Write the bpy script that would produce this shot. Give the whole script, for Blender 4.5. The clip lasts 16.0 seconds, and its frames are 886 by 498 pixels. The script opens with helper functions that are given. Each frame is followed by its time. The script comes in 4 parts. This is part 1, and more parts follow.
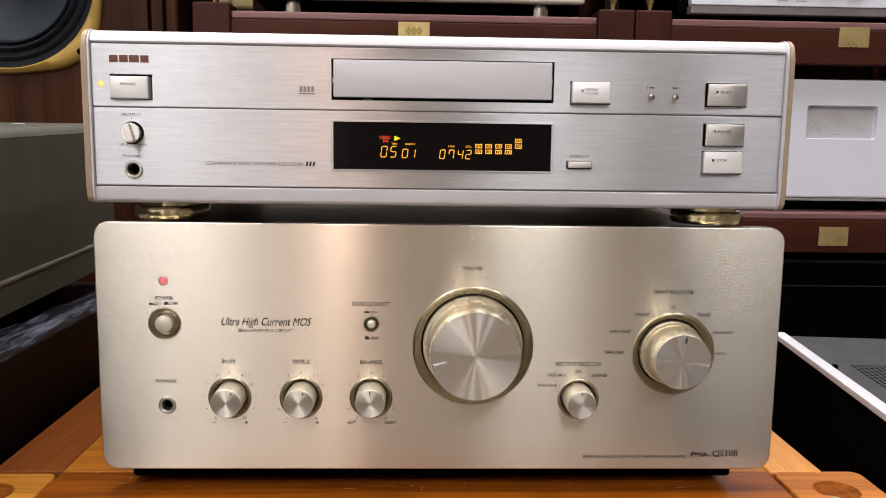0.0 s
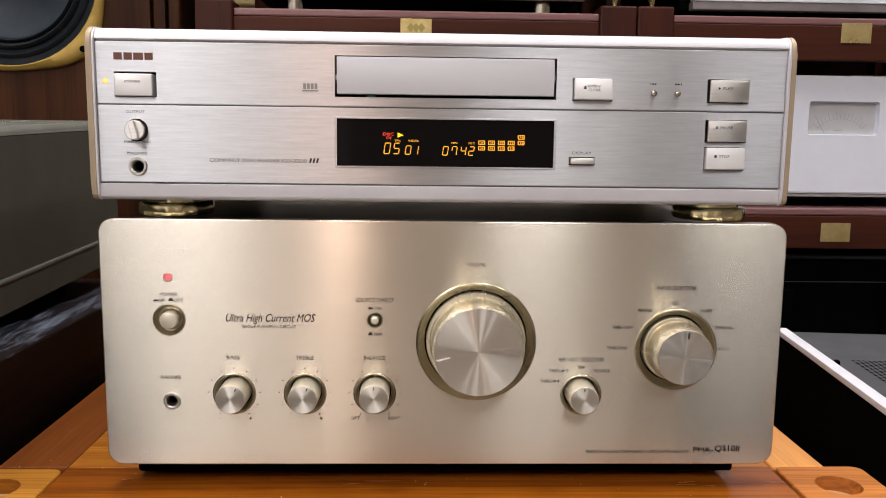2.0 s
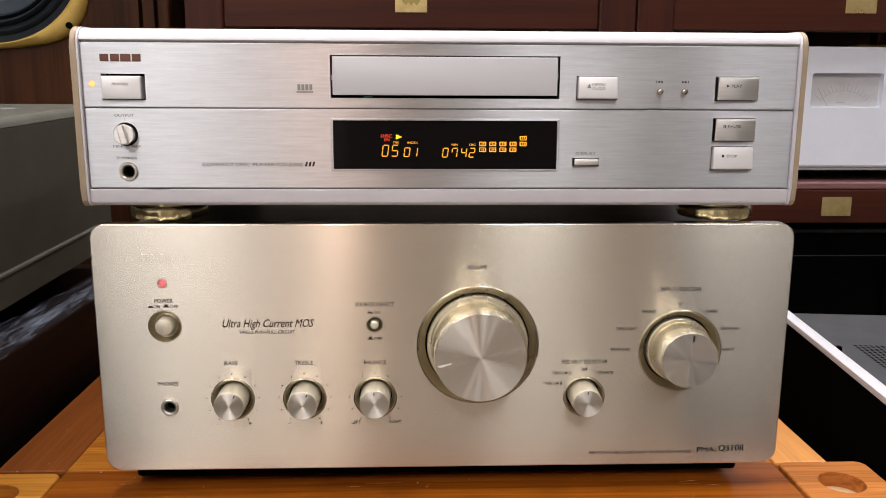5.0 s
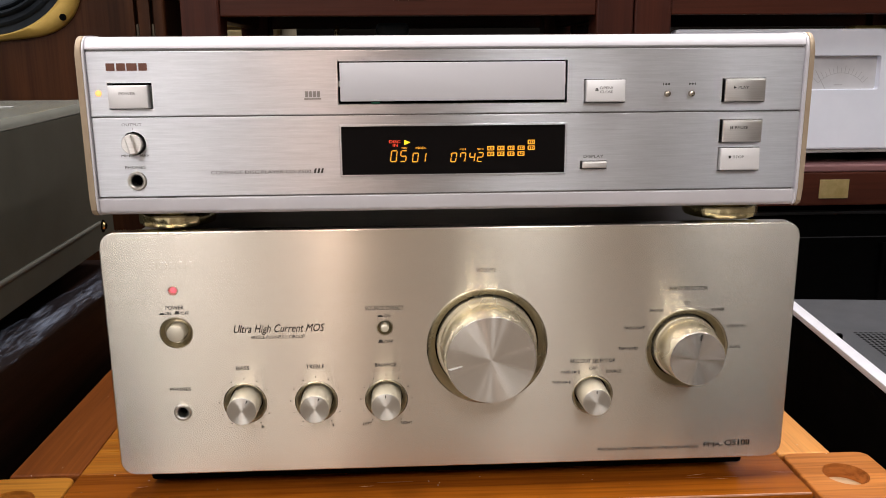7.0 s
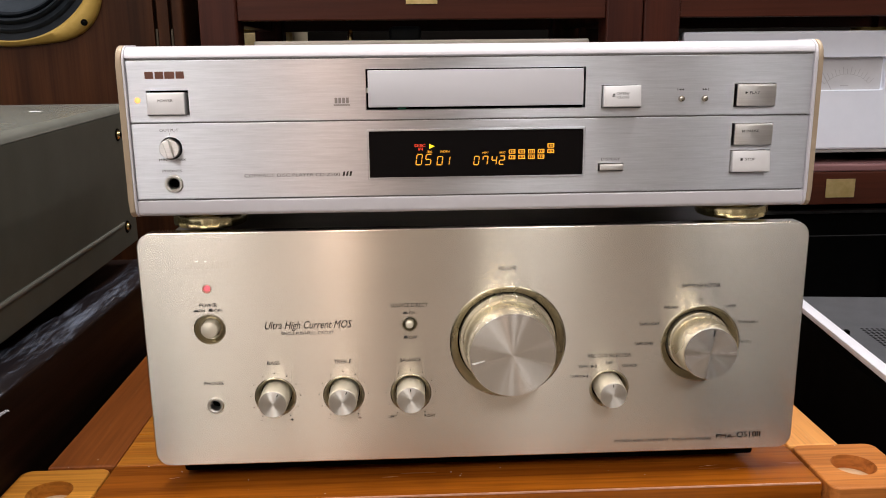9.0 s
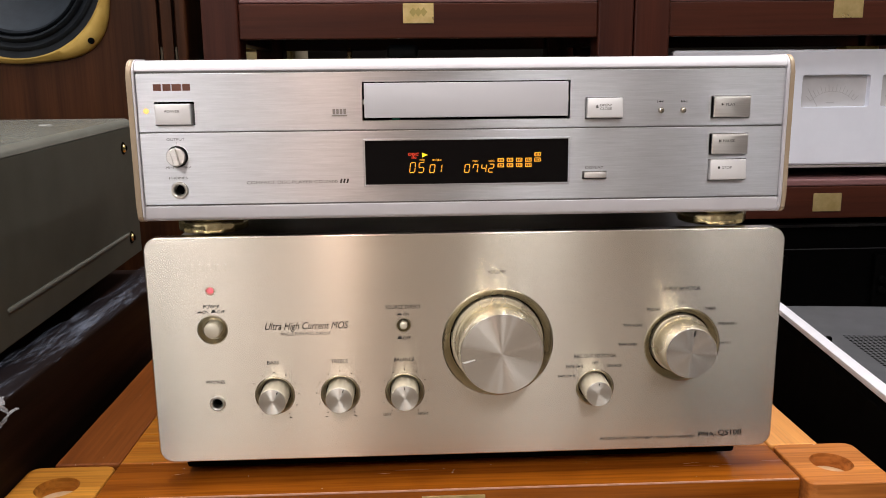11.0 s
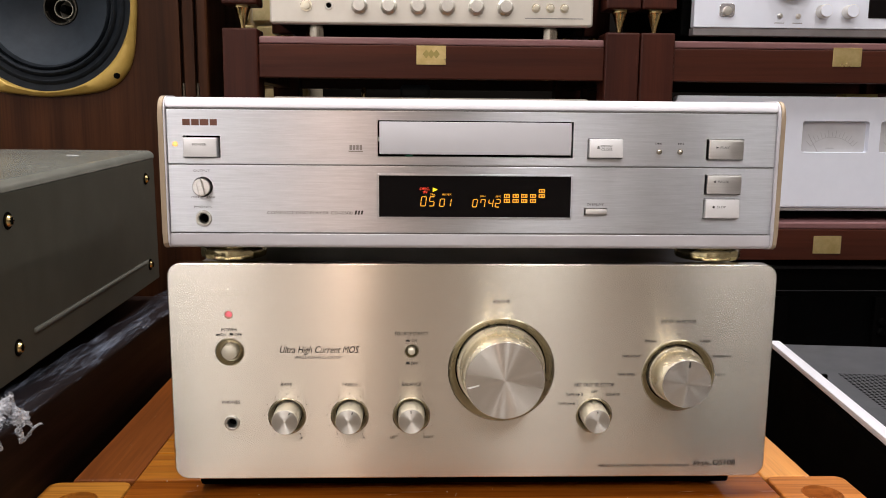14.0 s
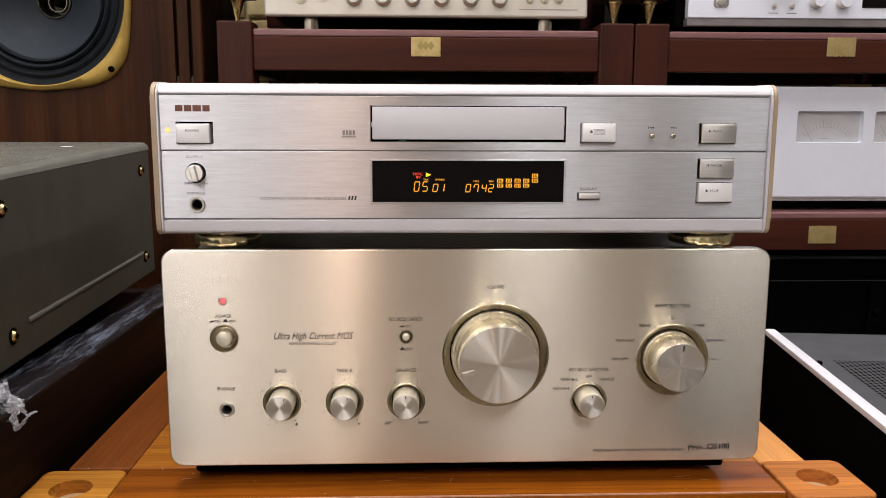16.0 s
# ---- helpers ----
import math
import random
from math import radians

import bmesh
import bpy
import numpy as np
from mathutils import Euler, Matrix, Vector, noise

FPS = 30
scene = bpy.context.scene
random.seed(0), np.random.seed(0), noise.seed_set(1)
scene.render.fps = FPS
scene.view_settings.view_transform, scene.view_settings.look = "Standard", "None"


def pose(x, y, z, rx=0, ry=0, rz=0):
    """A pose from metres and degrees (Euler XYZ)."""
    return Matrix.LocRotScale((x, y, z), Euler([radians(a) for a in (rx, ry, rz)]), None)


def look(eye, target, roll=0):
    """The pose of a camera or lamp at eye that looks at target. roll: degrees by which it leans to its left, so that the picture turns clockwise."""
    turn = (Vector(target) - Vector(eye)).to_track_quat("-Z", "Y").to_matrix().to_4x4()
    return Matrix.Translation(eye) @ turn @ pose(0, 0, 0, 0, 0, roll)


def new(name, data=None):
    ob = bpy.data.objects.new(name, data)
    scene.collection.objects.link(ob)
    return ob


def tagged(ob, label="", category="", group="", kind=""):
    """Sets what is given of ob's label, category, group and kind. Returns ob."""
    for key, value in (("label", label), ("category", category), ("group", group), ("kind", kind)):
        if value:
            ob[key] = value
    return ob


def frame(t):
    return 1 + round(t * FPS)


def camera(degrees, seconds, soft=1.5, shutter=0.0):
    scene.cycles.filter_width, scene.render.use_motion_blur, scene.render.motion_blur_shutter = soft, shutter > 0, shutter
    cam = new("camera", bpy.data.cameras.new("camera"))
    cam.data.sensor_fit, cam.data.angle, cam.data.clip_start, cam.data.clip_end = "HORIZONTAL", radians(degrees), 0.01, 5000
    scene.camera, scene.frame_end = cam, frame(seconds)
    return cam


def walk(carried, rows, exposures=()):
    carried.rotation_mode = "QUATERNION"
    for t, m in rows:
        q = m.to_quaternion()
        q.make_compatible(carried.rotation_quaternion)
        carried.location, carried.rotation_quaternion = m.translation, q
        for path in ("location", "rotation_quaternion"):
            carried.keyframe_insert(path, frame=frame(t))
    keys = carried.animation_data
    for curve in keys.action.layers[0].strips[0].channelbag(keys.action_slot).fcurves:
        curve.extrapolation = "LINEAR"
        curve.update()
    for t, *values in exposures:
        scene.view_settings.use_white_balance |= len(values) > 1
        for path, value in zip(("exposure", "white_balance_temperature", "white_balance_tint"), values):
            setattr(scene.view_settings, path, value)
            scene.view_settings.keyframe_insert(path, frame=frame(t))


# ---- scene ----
cam = camera(56.6, 16.0, soft=0.95)
PATH = [
    (0, (-0.017, -0.515, 0.233), (0.051, 1.465, -0.041), 0.8),
    (0.5, (-0.017, -0.515, 0.23), (0.05, 1.464, -0.049), 0.8),
    (1, (-0.018, -0.516, 0.229), (0.046, 1.464, -0.049), 0.8),
    (1.5, (-0.019, -0.517, 0.232), (0.044, 1.462, -0.049), 0.8),
    (2, (-0.018, -0.517, 0.233), (0.046, 1.462, -0.049), 0.7),
    (2.5, (-0.019, -0.518, 0.233), (0.045, 1.461, -0.054), 0.7),
    (3, (-0.019, -0.515, 0.23), (0.044, 1.462, -0.067), 0.5),
    (3.5, (-0.021, -0.498, 0.231), (0.038, 1.476, -0.081), 0.4),
    (4, (-0.018, -0.494, 0.245), (0.043, 1.477, -0.091), 0.4),
    (4.2, (-0.018, -0.496, 0.25), (0.046, 1.473, -0.096), 0.4),
    (6.3, (-0.027, -0.502, 0.268), (0.065, 1.45, -0.16), -0.1),
    (6.5, (-0.023, -0.499, 0.271), (0.07, 1.452, -0.159), -0.2),
    (7, (-0.031, -0.499, 0.278), (0.062, 1.448, -0.169), -0.4),
    (7.5, (-0.04, -0.499, 0.278), (0.049, 1.446, -0.178), -0.5),
    (8, (-0.039, -0.509, 0.279), (0.048, 1.436, -0.181), -0.5),
    (8.5, (-0.041, -0.518, 0.284), (0.042, 1.428, -0.171), -0.6),
    (9, (-0.044, -0.519, 0.283), (0.039, 1.428, -0.166), -0.6),
    (11.5, (-0.04, -0.557, 0.278), (0.046, 1.403, -0.109), -0.5),
    (12, (-0.04, -0.566, 0.278), (0.043, 1.398, -0.093), -0.1),
    (12.5, (-0.04, -0.572, 0.28), (0.037, 1.396, -0.07), 0.2),
    (13, (-0.04, -0.575, 0.279), (0.032, 1.396, -0.056), 0.4),
    (13.5, (-0.042, -0.576, 0.279), (0.027, 1.397, -0.043), 0.5),
    (14, (-0.042, -0.577, 0.279), (0.025, 1.397, -0.033), 0.5),
    (14.5, (-0.042, -0.578, 0.281), (0.024, 1.397, -0.025), 0.5),
    (15, (-0.042, -0.579, 0.282), (0.026, 1.396, -0.025), 0.4),
    (15.5, (-0.04, -0.58, 0.277), (0.03, 1.395, -0.034), 0.3),
    (16, (-0.039, -0.579, 0.27), (0.033, 1.394, -0.046), 0.2),
]
walk(cam, [(t, look(eye, target, roll)) for t, eye, target, roll in PATH])


# ---- light ----
world = bpy.data.worlds.new("room_air")
scene.world = world
world.use_nodes = True
world.node_tree.nodes["Background"].inputs[0].default_value = (0.9, 0.95, 1.0, 1)
world.node_tree.nodes["Background"].inputs[1].default_value = 0.02
scene.view_settings.exposure = -0.25


def tube_light(x, y, z, sx, sy, watts, colour=(1.0, 0.966, 0.966)):
    data = bpy.data.lights.new("ceiling_light", "AREA")
    data.shape, data.size, data.size_y, data.energy, data.color = "RECTANGLE", sx, sy, watts, colour
    ob = new("ceiling_light", data)
    ob.matrix_world = pose(x, y, z)
    return ob


CEIL, FLOOR = 1.95, -0.62
for lx, watts in ((-1.5, 20), (-0.42, 24), (0.55, 26), (1.6, 20)):
    tube_light(lx, 0.28, CEIL - 0.03, 0.10, 1.25, watts)
for lx, sx, watts in ((-1.7, 0.10, 28), (-1.0, 0.50, 24), (0.46, 0.34, 18), (1.3, 0.30, 16)):
    tube_light(lx, -2.1, CEIL - 0.03, sx, 1.25, watts)
tube_light(-0.32, -2.1, CEIL - 0.03, 0.06, 1.25, 13, (1.0, 0.72, 0.60))

# ---- materials ----


def nodes_of(name):
    m = bpy.data.materials.new(name)
    m.use_nodes = True
    nt = m.node_tree
    return m, nt, nt.nodes["Principled BSDF"]


def add(nt, kind, **kw):
    n = nt.nodes.new(kind)
    for k, v in kw.items():
        n.inputs[k].default_value = v
    return n


def coords(nt, scale):
    tc = nt.nodes.new("ShaderNodeTexCoord")
    mp = nt.nodes.new("ShaderNodeMapping")
    mp.inputs["Scale"].default_value = scale
    nt.links.new(tc.outputs["Object"], mp.inputs["Vector"])
    return mp.outputs["Vector"]


def noise_tex(nt, scale_vec, scale=1.0, detail=4.0, rough=0.6):
    n = add(nt, "ShaderNodeTexNoise", Scale=scale, Detail=detail, Roughness=rough)
    nt.links.new(coords(nt, scale_vec), n.inputs["Vector"])
    return n.outputs["Fac"]


def ramp(nt, fac, c0, c1, p0=0.3, p1=0.7):
    r = nt.nodes.new("ShaderNodeValToRGB")
    r.color_ramp.elements[0].position, r.color_ramp.elements[1].position = p0, p1
    r.color_ramp.elements[0].color, r.color_ramp.elements[1].color = (*c0, 1), (*c1, 1)
    nt.links.new(fac, r.inputs["Fac"])
    return r.outputs["Color"]


def remap(nt, fac, lo, hi):
    r = add(nt, "ShaderNodeMapRange", **{"From Min": 0.3, "From Max": 0.7, "To Min": lo, "To Max": hi})
    nt.links.new(fac, r.inputs["Value"])
    return r.outputs["Result"]


def bump(nt, bsdf, fac, strength, dist):
    b = add(nt, "ShaderNodeBump", Strength=strength, Distance=dist)
    nt.links.new(fac, b.inputs["Height"])
    nt.links.new(b.outputs["Normal"], bsdf.inputs["Normal"])


def lean_facets(nt, b, normal, across, tilt):
    """Spreads a metal's gloss across its scratches: a third each lies flat and leans to either side."""
    shader = b.outputs[0]
    for lean, share in ((tilt, 0.5), (-tilt, 0.333)):
        facet = nt.nodes.new("ShaderNodeBsdfPrincipled")
        for key_ in ("Base Color", "Roughness", "Tangent", "Metallic", "Anisotropic"):
            if b.inputs[key_].links:
                nt.links.new(b.inputs[key_].links[0].from_socket, facet.inputs[key_])
            else:
                facet.inputs[key_].default_value = b.inputs[key_].default_value
        push, total, unit = (nt.nodes.new("ShaderNodeVectorMath") for _ in range(3))
        push.operation, unit.operation = "SCALE", "NORMALIZE"
        push.inputs["Scale"].default_value = lean
        nt.links.new(across, push.inputs[0])
        nt.links.new(normal, total.inputs[0])
        nt.links.new(push.outputs[0], total.inputs[1])
        nt.links.new(total.outputs[0], unit.inputs[0])
        nt.links.new(unit.outputs[0], facet.inputs["Normal"])
        mixer = add(nt, "ShaderNodeMixShader", Fac=share)
        nt.links.new(shader, mixer.inputs[1])
        nt.links.new(facet.outputs[0], mixer.inputs[2])
        shader = mixer.outputs[0]
    nt.links.new(shader, nt.nodes["Material Output"].inputs["Surface"])


def brushed(name, c0, c1, rough=(0.25, 0.38), aniso=0.75, grain=(14, 14, 1500), strength=0.12, metal=1.0, tilt=0.0):
    """Aluminium brushed along x: the fine scratches tilt up and down, so the gloss runs up and down."""
    m, nt, b = nodes_of(name)
    streak = noise_tex(nt, grain, 1.0, 5.0, 0.7)
    cloud = noise_tex(nt, (9, 9, 30), 1.0, 3.0)
    nt.links.new(ramp(nt, streak, c0, c1), b.inputs["Base Color"])
    nt.links.new(remap(nt, cloud, *rough), b.inputs["Roughness"])
    b.inputs["Metallic"].default_value = metal
    b.inputs["Anisotropic"].default_value = aniso
    v = nt.nodes.new("ShaderNodeCombineXYZ")
    v.inputs[2].default_value = 1.0
    nt.links.new(v.outputs[0], b.inputs["Tangent"])
    bump(nt, b, streak, strength, 0.0004)
    if tilt:
        up = nt.nodes.new("ShaderNodeCombineXYZ")
        up.inputs[2].default_value = 1.0
        lean_facets(nt, b, b.inputs["Normal"].links[0].from_socket, up.outputs[0], tilt)
    return m


def turned(name, c0, c1, rough=0.24, aniso=0.85, tilt=0.0):
    """Aluminium turned on a lathe: fine rings, so the gloss runs out from the middle."""
    m, nt, b = nodes_of(name)
    tc = nt.nodes.new("ShaderNodeTexCoord")
    flat = nt.nodes.new("ShaderNodeVectorMath")
    flat.operation = "MULTIPLY"
    flat.inputs[1].default_value = (1, 0, 1)
    nt.links.new(tc.outputs["Object"], flat.inputs[0])
    unit = nt.nodes.new("ShaderNodeVectorMath")
    unit.operation = "NORMALIZE"
    nt.links.new(flat.outputs[0], unit.inputs[0])
    nt.links.new(unit.outputs[0], b.inputs["Tangent"])
    ln = nt.nodes.new("ShaderNodeVectorMath")
    ln.operation = "LENGTH"
    nt.links.new(flat.outputs[0], ln.inputs[0])
    n = add(nt, "ShaderNodeTexNoise", Scale=2500.0, Detail=3.0)
    n.noise_dimensions = "1D"
    nt.links.new(ln.outputs["Value"], n.inputs["W"])
    nt.links.new(ramp(nt, n.outputs["Fac"], c0, c1), b.inputs["Base Color"])
    b.inputs["Metallic"].default_value, b.inputs["Roughness"].default_value = 1.0, rough
    b.inputs["Anisotropic"].default_value = aniso
    if tilt:
        lean_facets(nt, b, nt.nodes.new("ShaderNodeNewGeometry").outputs["Normal"], unit.outputs[0], tilt)
    return m


def plain(name, c0, c1=None, rough=0.5, metal=0.0, scale=40.0, relief=0.0, coat=0.0, spread=0.12, spec=None):
    m, nt, b = nodes_of(name)
    b.inputs["Specular IOR Level"].default_value = spec if spec is not None else (0.02 if max(c0) < 0.003 else 0.04 if max(c0) < 0.012 else 0.4)
    c1 = c1 or tuple(min(1, c * 1.25) for c in c0)
    fac = noise_tex(nt, (scale,) * 3, 1.0, 5.0)
    nt.links.new(ramp(nt, fac, c0, c1), b.inputs["Base Color"])
    nt.links.new(remap(nt, noise_tex(nt, (scale * 0.3,) * 3, 1.0, 3.0), max(0.02, rough - spread * 0.5), min(1, rough + spread * 0.5)), b.inputs["Roughness"])
    b.inputs["Metallic"].default_value = metal
    b.inputs["Coat Weight"].default_value = coat
    if relief:
        bump(nt, b, noise_tex(nt, (scale * 18,) * 3, 1.0, 3.0), relief, 0.0005)
    return m


def wood(name, dark, light, axis, rough=0.35, coat=0.3, fine=1.0, spec=0.4, pore=0.55):
    """Lacquered wood with its grain along one axis."""
    m, nt, b = nodes_of(name)
    b.inputs["Specular IOR Level"].default_value = spec
    g = [60.0 * fine] * 3
    g["xyz".index(axis)] = 3.0 * fine
    h = [500.0 * fine] * 3
    h["xyz".index(axis)] = 14.0 * fine
    broad, pores = noise_tex(nt, g, 1.0, 6.0, 0.62), noise_tex(nt, h, 1.0, 3.0, 0.6)
    mix = nt.nodes.new("ShaderNodeMix")
    mix.data_type, mix.blend_type = "RGBA", "MULTIPLY"
    mix.inputs["Factor"].default_value = pore
    nt.links.new(ramp(nt, broad, dark, light, 0.32, 0.68), mix.inputs["A"])
    nt.links.new(ramp(nt, pores, (0.45, 0.4, 0.36), (1, 1, 1), 0.35, 0.55), mix.inputs["B"])
    nt.links.new(mix.outputs["Result"], b.inputs["Base Color"])
    nt.links.new(remap(nt, broad, rough + 0.06, rough - 0.06), b.inputs["Roughness"])
    b.inputs["Coat Weight"].default_value, b.inputs["Coat Roughness"].default_value = coat, 0.18
    bump(nt, b, pores, 0.08, 0.0004)
    return m


def glow(name, colour, strength):
    m, nt, b = nodes_of(name)
    b.inputs["Base Color"].default_value = (*[c * 0.3 for c in colour], 1)
    b.inputs["Emission Color"].default_value = (*colour, 1)
    b.inputs["Emission Strength"].default_value = strength
    return m


CHAMPAGNE = brushed("champagne_aluminium", (0.80, 0.745, 0.65), (0.90, 0.845, 0.745), (0.225, 0.25), 1.0, (8, 8, 800), 0.03, 1.0, 0.25)
# darker than the panel: shading inside the hollow rings is in this colour
DISH_SHADED = turned("champagne_dish_shaded", (0.50, 0.455, 0.34), (0.60, 0.55, 0.43), 0.26, 0.6)
CHAMP_SIDE = plain("champagne_satin", (0.80, 0.745, 0.59), (0.86, 0.80, 0.65), 0.27, 0.85, 60)
KNOB_FACE = turned("turned_aluminium", (0.84, 0.815, 0.765), (0.92, 0.895, 0.845), 0.20, 1.0, 0.26)
CHAMP_SATIN = plain("champagne_frosted", (0.82, 0.765, 0.62), (0.87, 0.815, 0.67), 0.4, 0.5, 60)
SMALL_FACE = turned("frosted_knob_face", (0.86, 0.835, 0.775), (0.94, 0.92, 0.86), 0.40, 0.95)
SILVER = brushed("silver_aluminium", (0.535, 0.54, 0.563), (0.645, 0.65, 0.677), (0.28, 0.36), 1.0, (45, 45, 900), 0.16, 1.0, 0.22)
SILVER_RAIL = plain("satin_silver_rail", (0.66, 0.65, 0.69), (0.72, 0.71, 0.75), 0.42, 0.35, 40)
SILVER_PALE = plain("pale_silver_key", (0.74, 0.735, 0.74), (0.80, 0.795, 0.80), 0.4, 0.35, 60)
SILVER_BTN = brushed("silver_button", (0.70, 0.67, 0.64), (0.86, 0.84, 0.81), (0.30, 0.4), 0.9, (20, 20, 1600), 0.2)
TRAY = plain("tray_paint", (0.60, 0.60, 0.635), (0.62, 0.62, 0.655), 0.5, 0.1, 12)
CHEEK_GREY = plain("grey_surround", (0.38, 0.36, 0.35), (0.44, 0.42, 0.41), 0.4, 0.8, 40)
CHEEK = plain("tan_cheek", (0.40, 0.31, 0.215), (0.46, 0.365, 0.26), 0.45, 0.3, 40)
BLACK = plain("black_plastic", (0.0012, 0.0011, 0.0011), (0.002, 0.002, 0.002), 0.65, 0, 60, 0.05)
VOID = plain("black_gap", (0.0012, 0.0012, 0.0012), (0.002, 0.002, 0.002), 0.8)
STEEL_DARK = plain("dark_steel", (0.05, 0.05, 0.05), (0.075, 0.073, 0.07), 0.45, 0.3, 30, 0.08)
INK = plain("grey_ink", (0.025, 0.024, 0.023), (0.035, 0.034, 0.033), 0.6)
INK_MID = plain("mid_grey_ink", (0.09, 0.085, 0.08), (0.12, 0.115, 0.11), 0.6)
# meter ink lightened: the haze of reflections in the glass is in it
INK_HAZED = plain("glass_hazed_ink", (0.37, 0.37, 0.38), (0.41, 0.41, 0.42), 0.6)
INK_SOFT = plain("soft_grey_ink", (0.22, 0.21, 0.20), (0.27, 0.26, 0.25), 0.6)
BROWN_INK = plain("brown_ink", (0.14, 0.055, 0.035), (0.18, 0.075, 0.05), 0.5)
CHROME = plain("nickel", (0.70, 0.68, 0.63), (0.78, 0.76, 0.70), 0.33, 1.0, 80)
NICKEL = plain("dull_nickel", (0.40, 0.37, 0.31), (0.50, 0.46, 0.39), 0.2, 1.0, 60)
BRASS = plain("brass", (0.62, 0.47, 0.20), (0.75, 0.60, 0.30), 0.22, 1.0, 70, 0.02)
BRASS_PALE = plain("pale_brass", (0.58, 0.50, 0.28), (0.70, 0.62, 0.38), 0.22, 1.0, 60, 0.02)
GOLD_PAINT = plain("gold_frame_paint", (0.36, 0.235, 0.05), (0.44, 0.295, 0.075), 0.45, 0.35, 50, 0.05)
PLATE = plain("brass_plate", (0.62, 0.47, 0.19), (0.78, 0.62, 0.30), 0.32, 0.8, 90, 0.04)
SHELF_WOOD = wood("orange_teak_shelf", (0.40, 0.115, 0.010), (0.62, 0.25, 0.030), "x", 0.30, 0.25, 1.0, 0.25)
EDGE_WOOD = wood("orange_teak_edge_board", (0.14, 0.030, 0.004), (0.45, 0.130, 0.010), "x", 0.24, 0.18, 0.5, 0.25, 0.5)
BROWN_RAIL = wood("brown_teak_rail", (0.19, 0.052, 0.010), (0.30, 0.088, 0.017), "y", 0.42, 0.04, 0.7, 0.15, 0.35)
# right rail: the stronger light on that side is put into its colour
RAIL_LIT = wood("teak_rail_lit", (0.74, 0.30, 0.068), (0.90, 0.42, 0.11), "y", 0.36, 0.15, 0.8, 0.3, 0.3)
POST_WOOD = wood("brown_teak_post", (0.38, 0.122, 0.025), (0.68, 0.255, 0.060), "x", 0.42, 0.06, 0.7, 0.15, 0.5)
POST_PALE = wood("yellow_teak_post", (0.40, 0.145, 0.016), (0.68, 0.30, 0.045), "x", 0.40, 0.08, 0.7, 0.15, 0.5)
CUP_WOOD = plain("raw_wood_floor_of_cup", (0.55, 0.36, 0.20), (0.66, 0.46, 0.28), 0.7, 0, 90, 0.1)
RACK_WOOD = wood("dark_red_mahogany", (0.038, 0.0100, 0.0056), (0.074, 0.0200, 0.0106), "x", 0.40, 0.06, 0.45, 0.15, 0.3)
# pinkish wood made paler: the gloss on the shelves is in the colour
SHELF_GLOSS = wood("pinkish_mahogany_gloss", (0.18, 0.085, 0.085), (0.23, 0.115, 0.115), "x", 0.3, 0.4, 1.0, 0.4, 0.2)
RACK_POST = wood("dark_red_mahogany_post", (0.036, 0.0096, 0.0060), (0.062, 0.0168, 0.0098), "z", 0.40, 0.06, 0.7, 0.15, 0.3)
SPEAKER_WOOD = wood("walnut_veneer", (0.022, 0.0074, 0.0026), (0.066, 0.0225, 0.0078), "z", 0.45, 0.0, 0.45, 0.12, 0.5)
DARK_WOOD = wood("black_brown_veneer", (0.007, 0.0032, 0.0024), (0.014, 0.006, 0.004), "y", 0.6, 0.0, 1.0, 0.1)
CONE = plain("speaker_cone", (0.012, 0.018, 0.026), (0.019, 0.027, 0.037), 0.62, 0, 60, 0.15)
RUBBER = plain("rubber_surround", (0.006, 0.008, 0.011), (0.010, 0.013, 0.017), 0.6, 0, 60, 0.1, spec=0.12)
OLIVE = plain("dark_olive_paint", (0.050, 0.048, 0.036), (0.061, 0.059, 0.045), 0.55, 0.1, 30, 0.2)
# same olive paint, lightened for the ceiling's reflection on the lid; rib shares it
OLIVE_SHEEN = plain("olive_paint_sheen", (0.135, 0.137, 0.118), (0.16, 0.162, 0.14), 0.22, 0.0, 30, 0.15)
WHITE_ALU = plain("white_silver_panel", (0.75, 0.785, 0.88), (0.79, 0.825, 0.92), 0.5, 0.15, 25, 0.03)
CREAM_ALU = plain("cream_silver_panel", (0.64, 0.60, 0.53), (0.70, 0.66, 0.59), 0.42, 0.5, 25, 0.03)
METER_FACE = plain("meter_face", (0.50, 0.50, 0.52), (0.56, 0.56, 0.58), 0.5)
GREY_SHEET = plain("dark_grey_sheet", (0.055, 0.058, 0.063), (0.075, 0.078, 0.084), 0.42, 0.2, 40, 0.1)
WALL_PAINT = plain("wall_paint", (0.74, 0.73, 0.71), (0.80, 0.79, 0.77), 0.85, 0, 8, 0.1)
# for unseen walls, dimmed so the panels reflect less on the right
DIM_WALL = plain("dim_reflection_wall", (0.24, 0.215, 0.19), (0.29, 0.26, 0.235), 0.85, 0, 8, 0.1)
# near black: the deep shade behind the racks is painted into this wall
SHADED_WALL = plain("shaded_wall", (0.006, 0.005, 0.004), (0.009, 0.007, 0.006), 0.8, 0, 8, 0.1)
CEIL_PAINT = plain("ceiling_paint", (0.72, 0.71, 0.69), (0.78, 0.77, 0.75), 0.9, 0, 8, 0.1)
FLOOR_WOOD = wood("brown_floor", (0.21, 0.175, 0.14), (0.29, 0.245, 0.20), "y", 0.4, 0.2, 0.3)
STONE = plain("yellow_stone", (0.58, 0.43, 0.18), (0.85, 0.70, 0.38), 0.8, 0, 28, 0.5)
MORTAR = plain("pale_mortar", (0.6, 0.5, 0.34), (0.7, 0.6, 0.43), 0.9, 0, 40, 0.3)
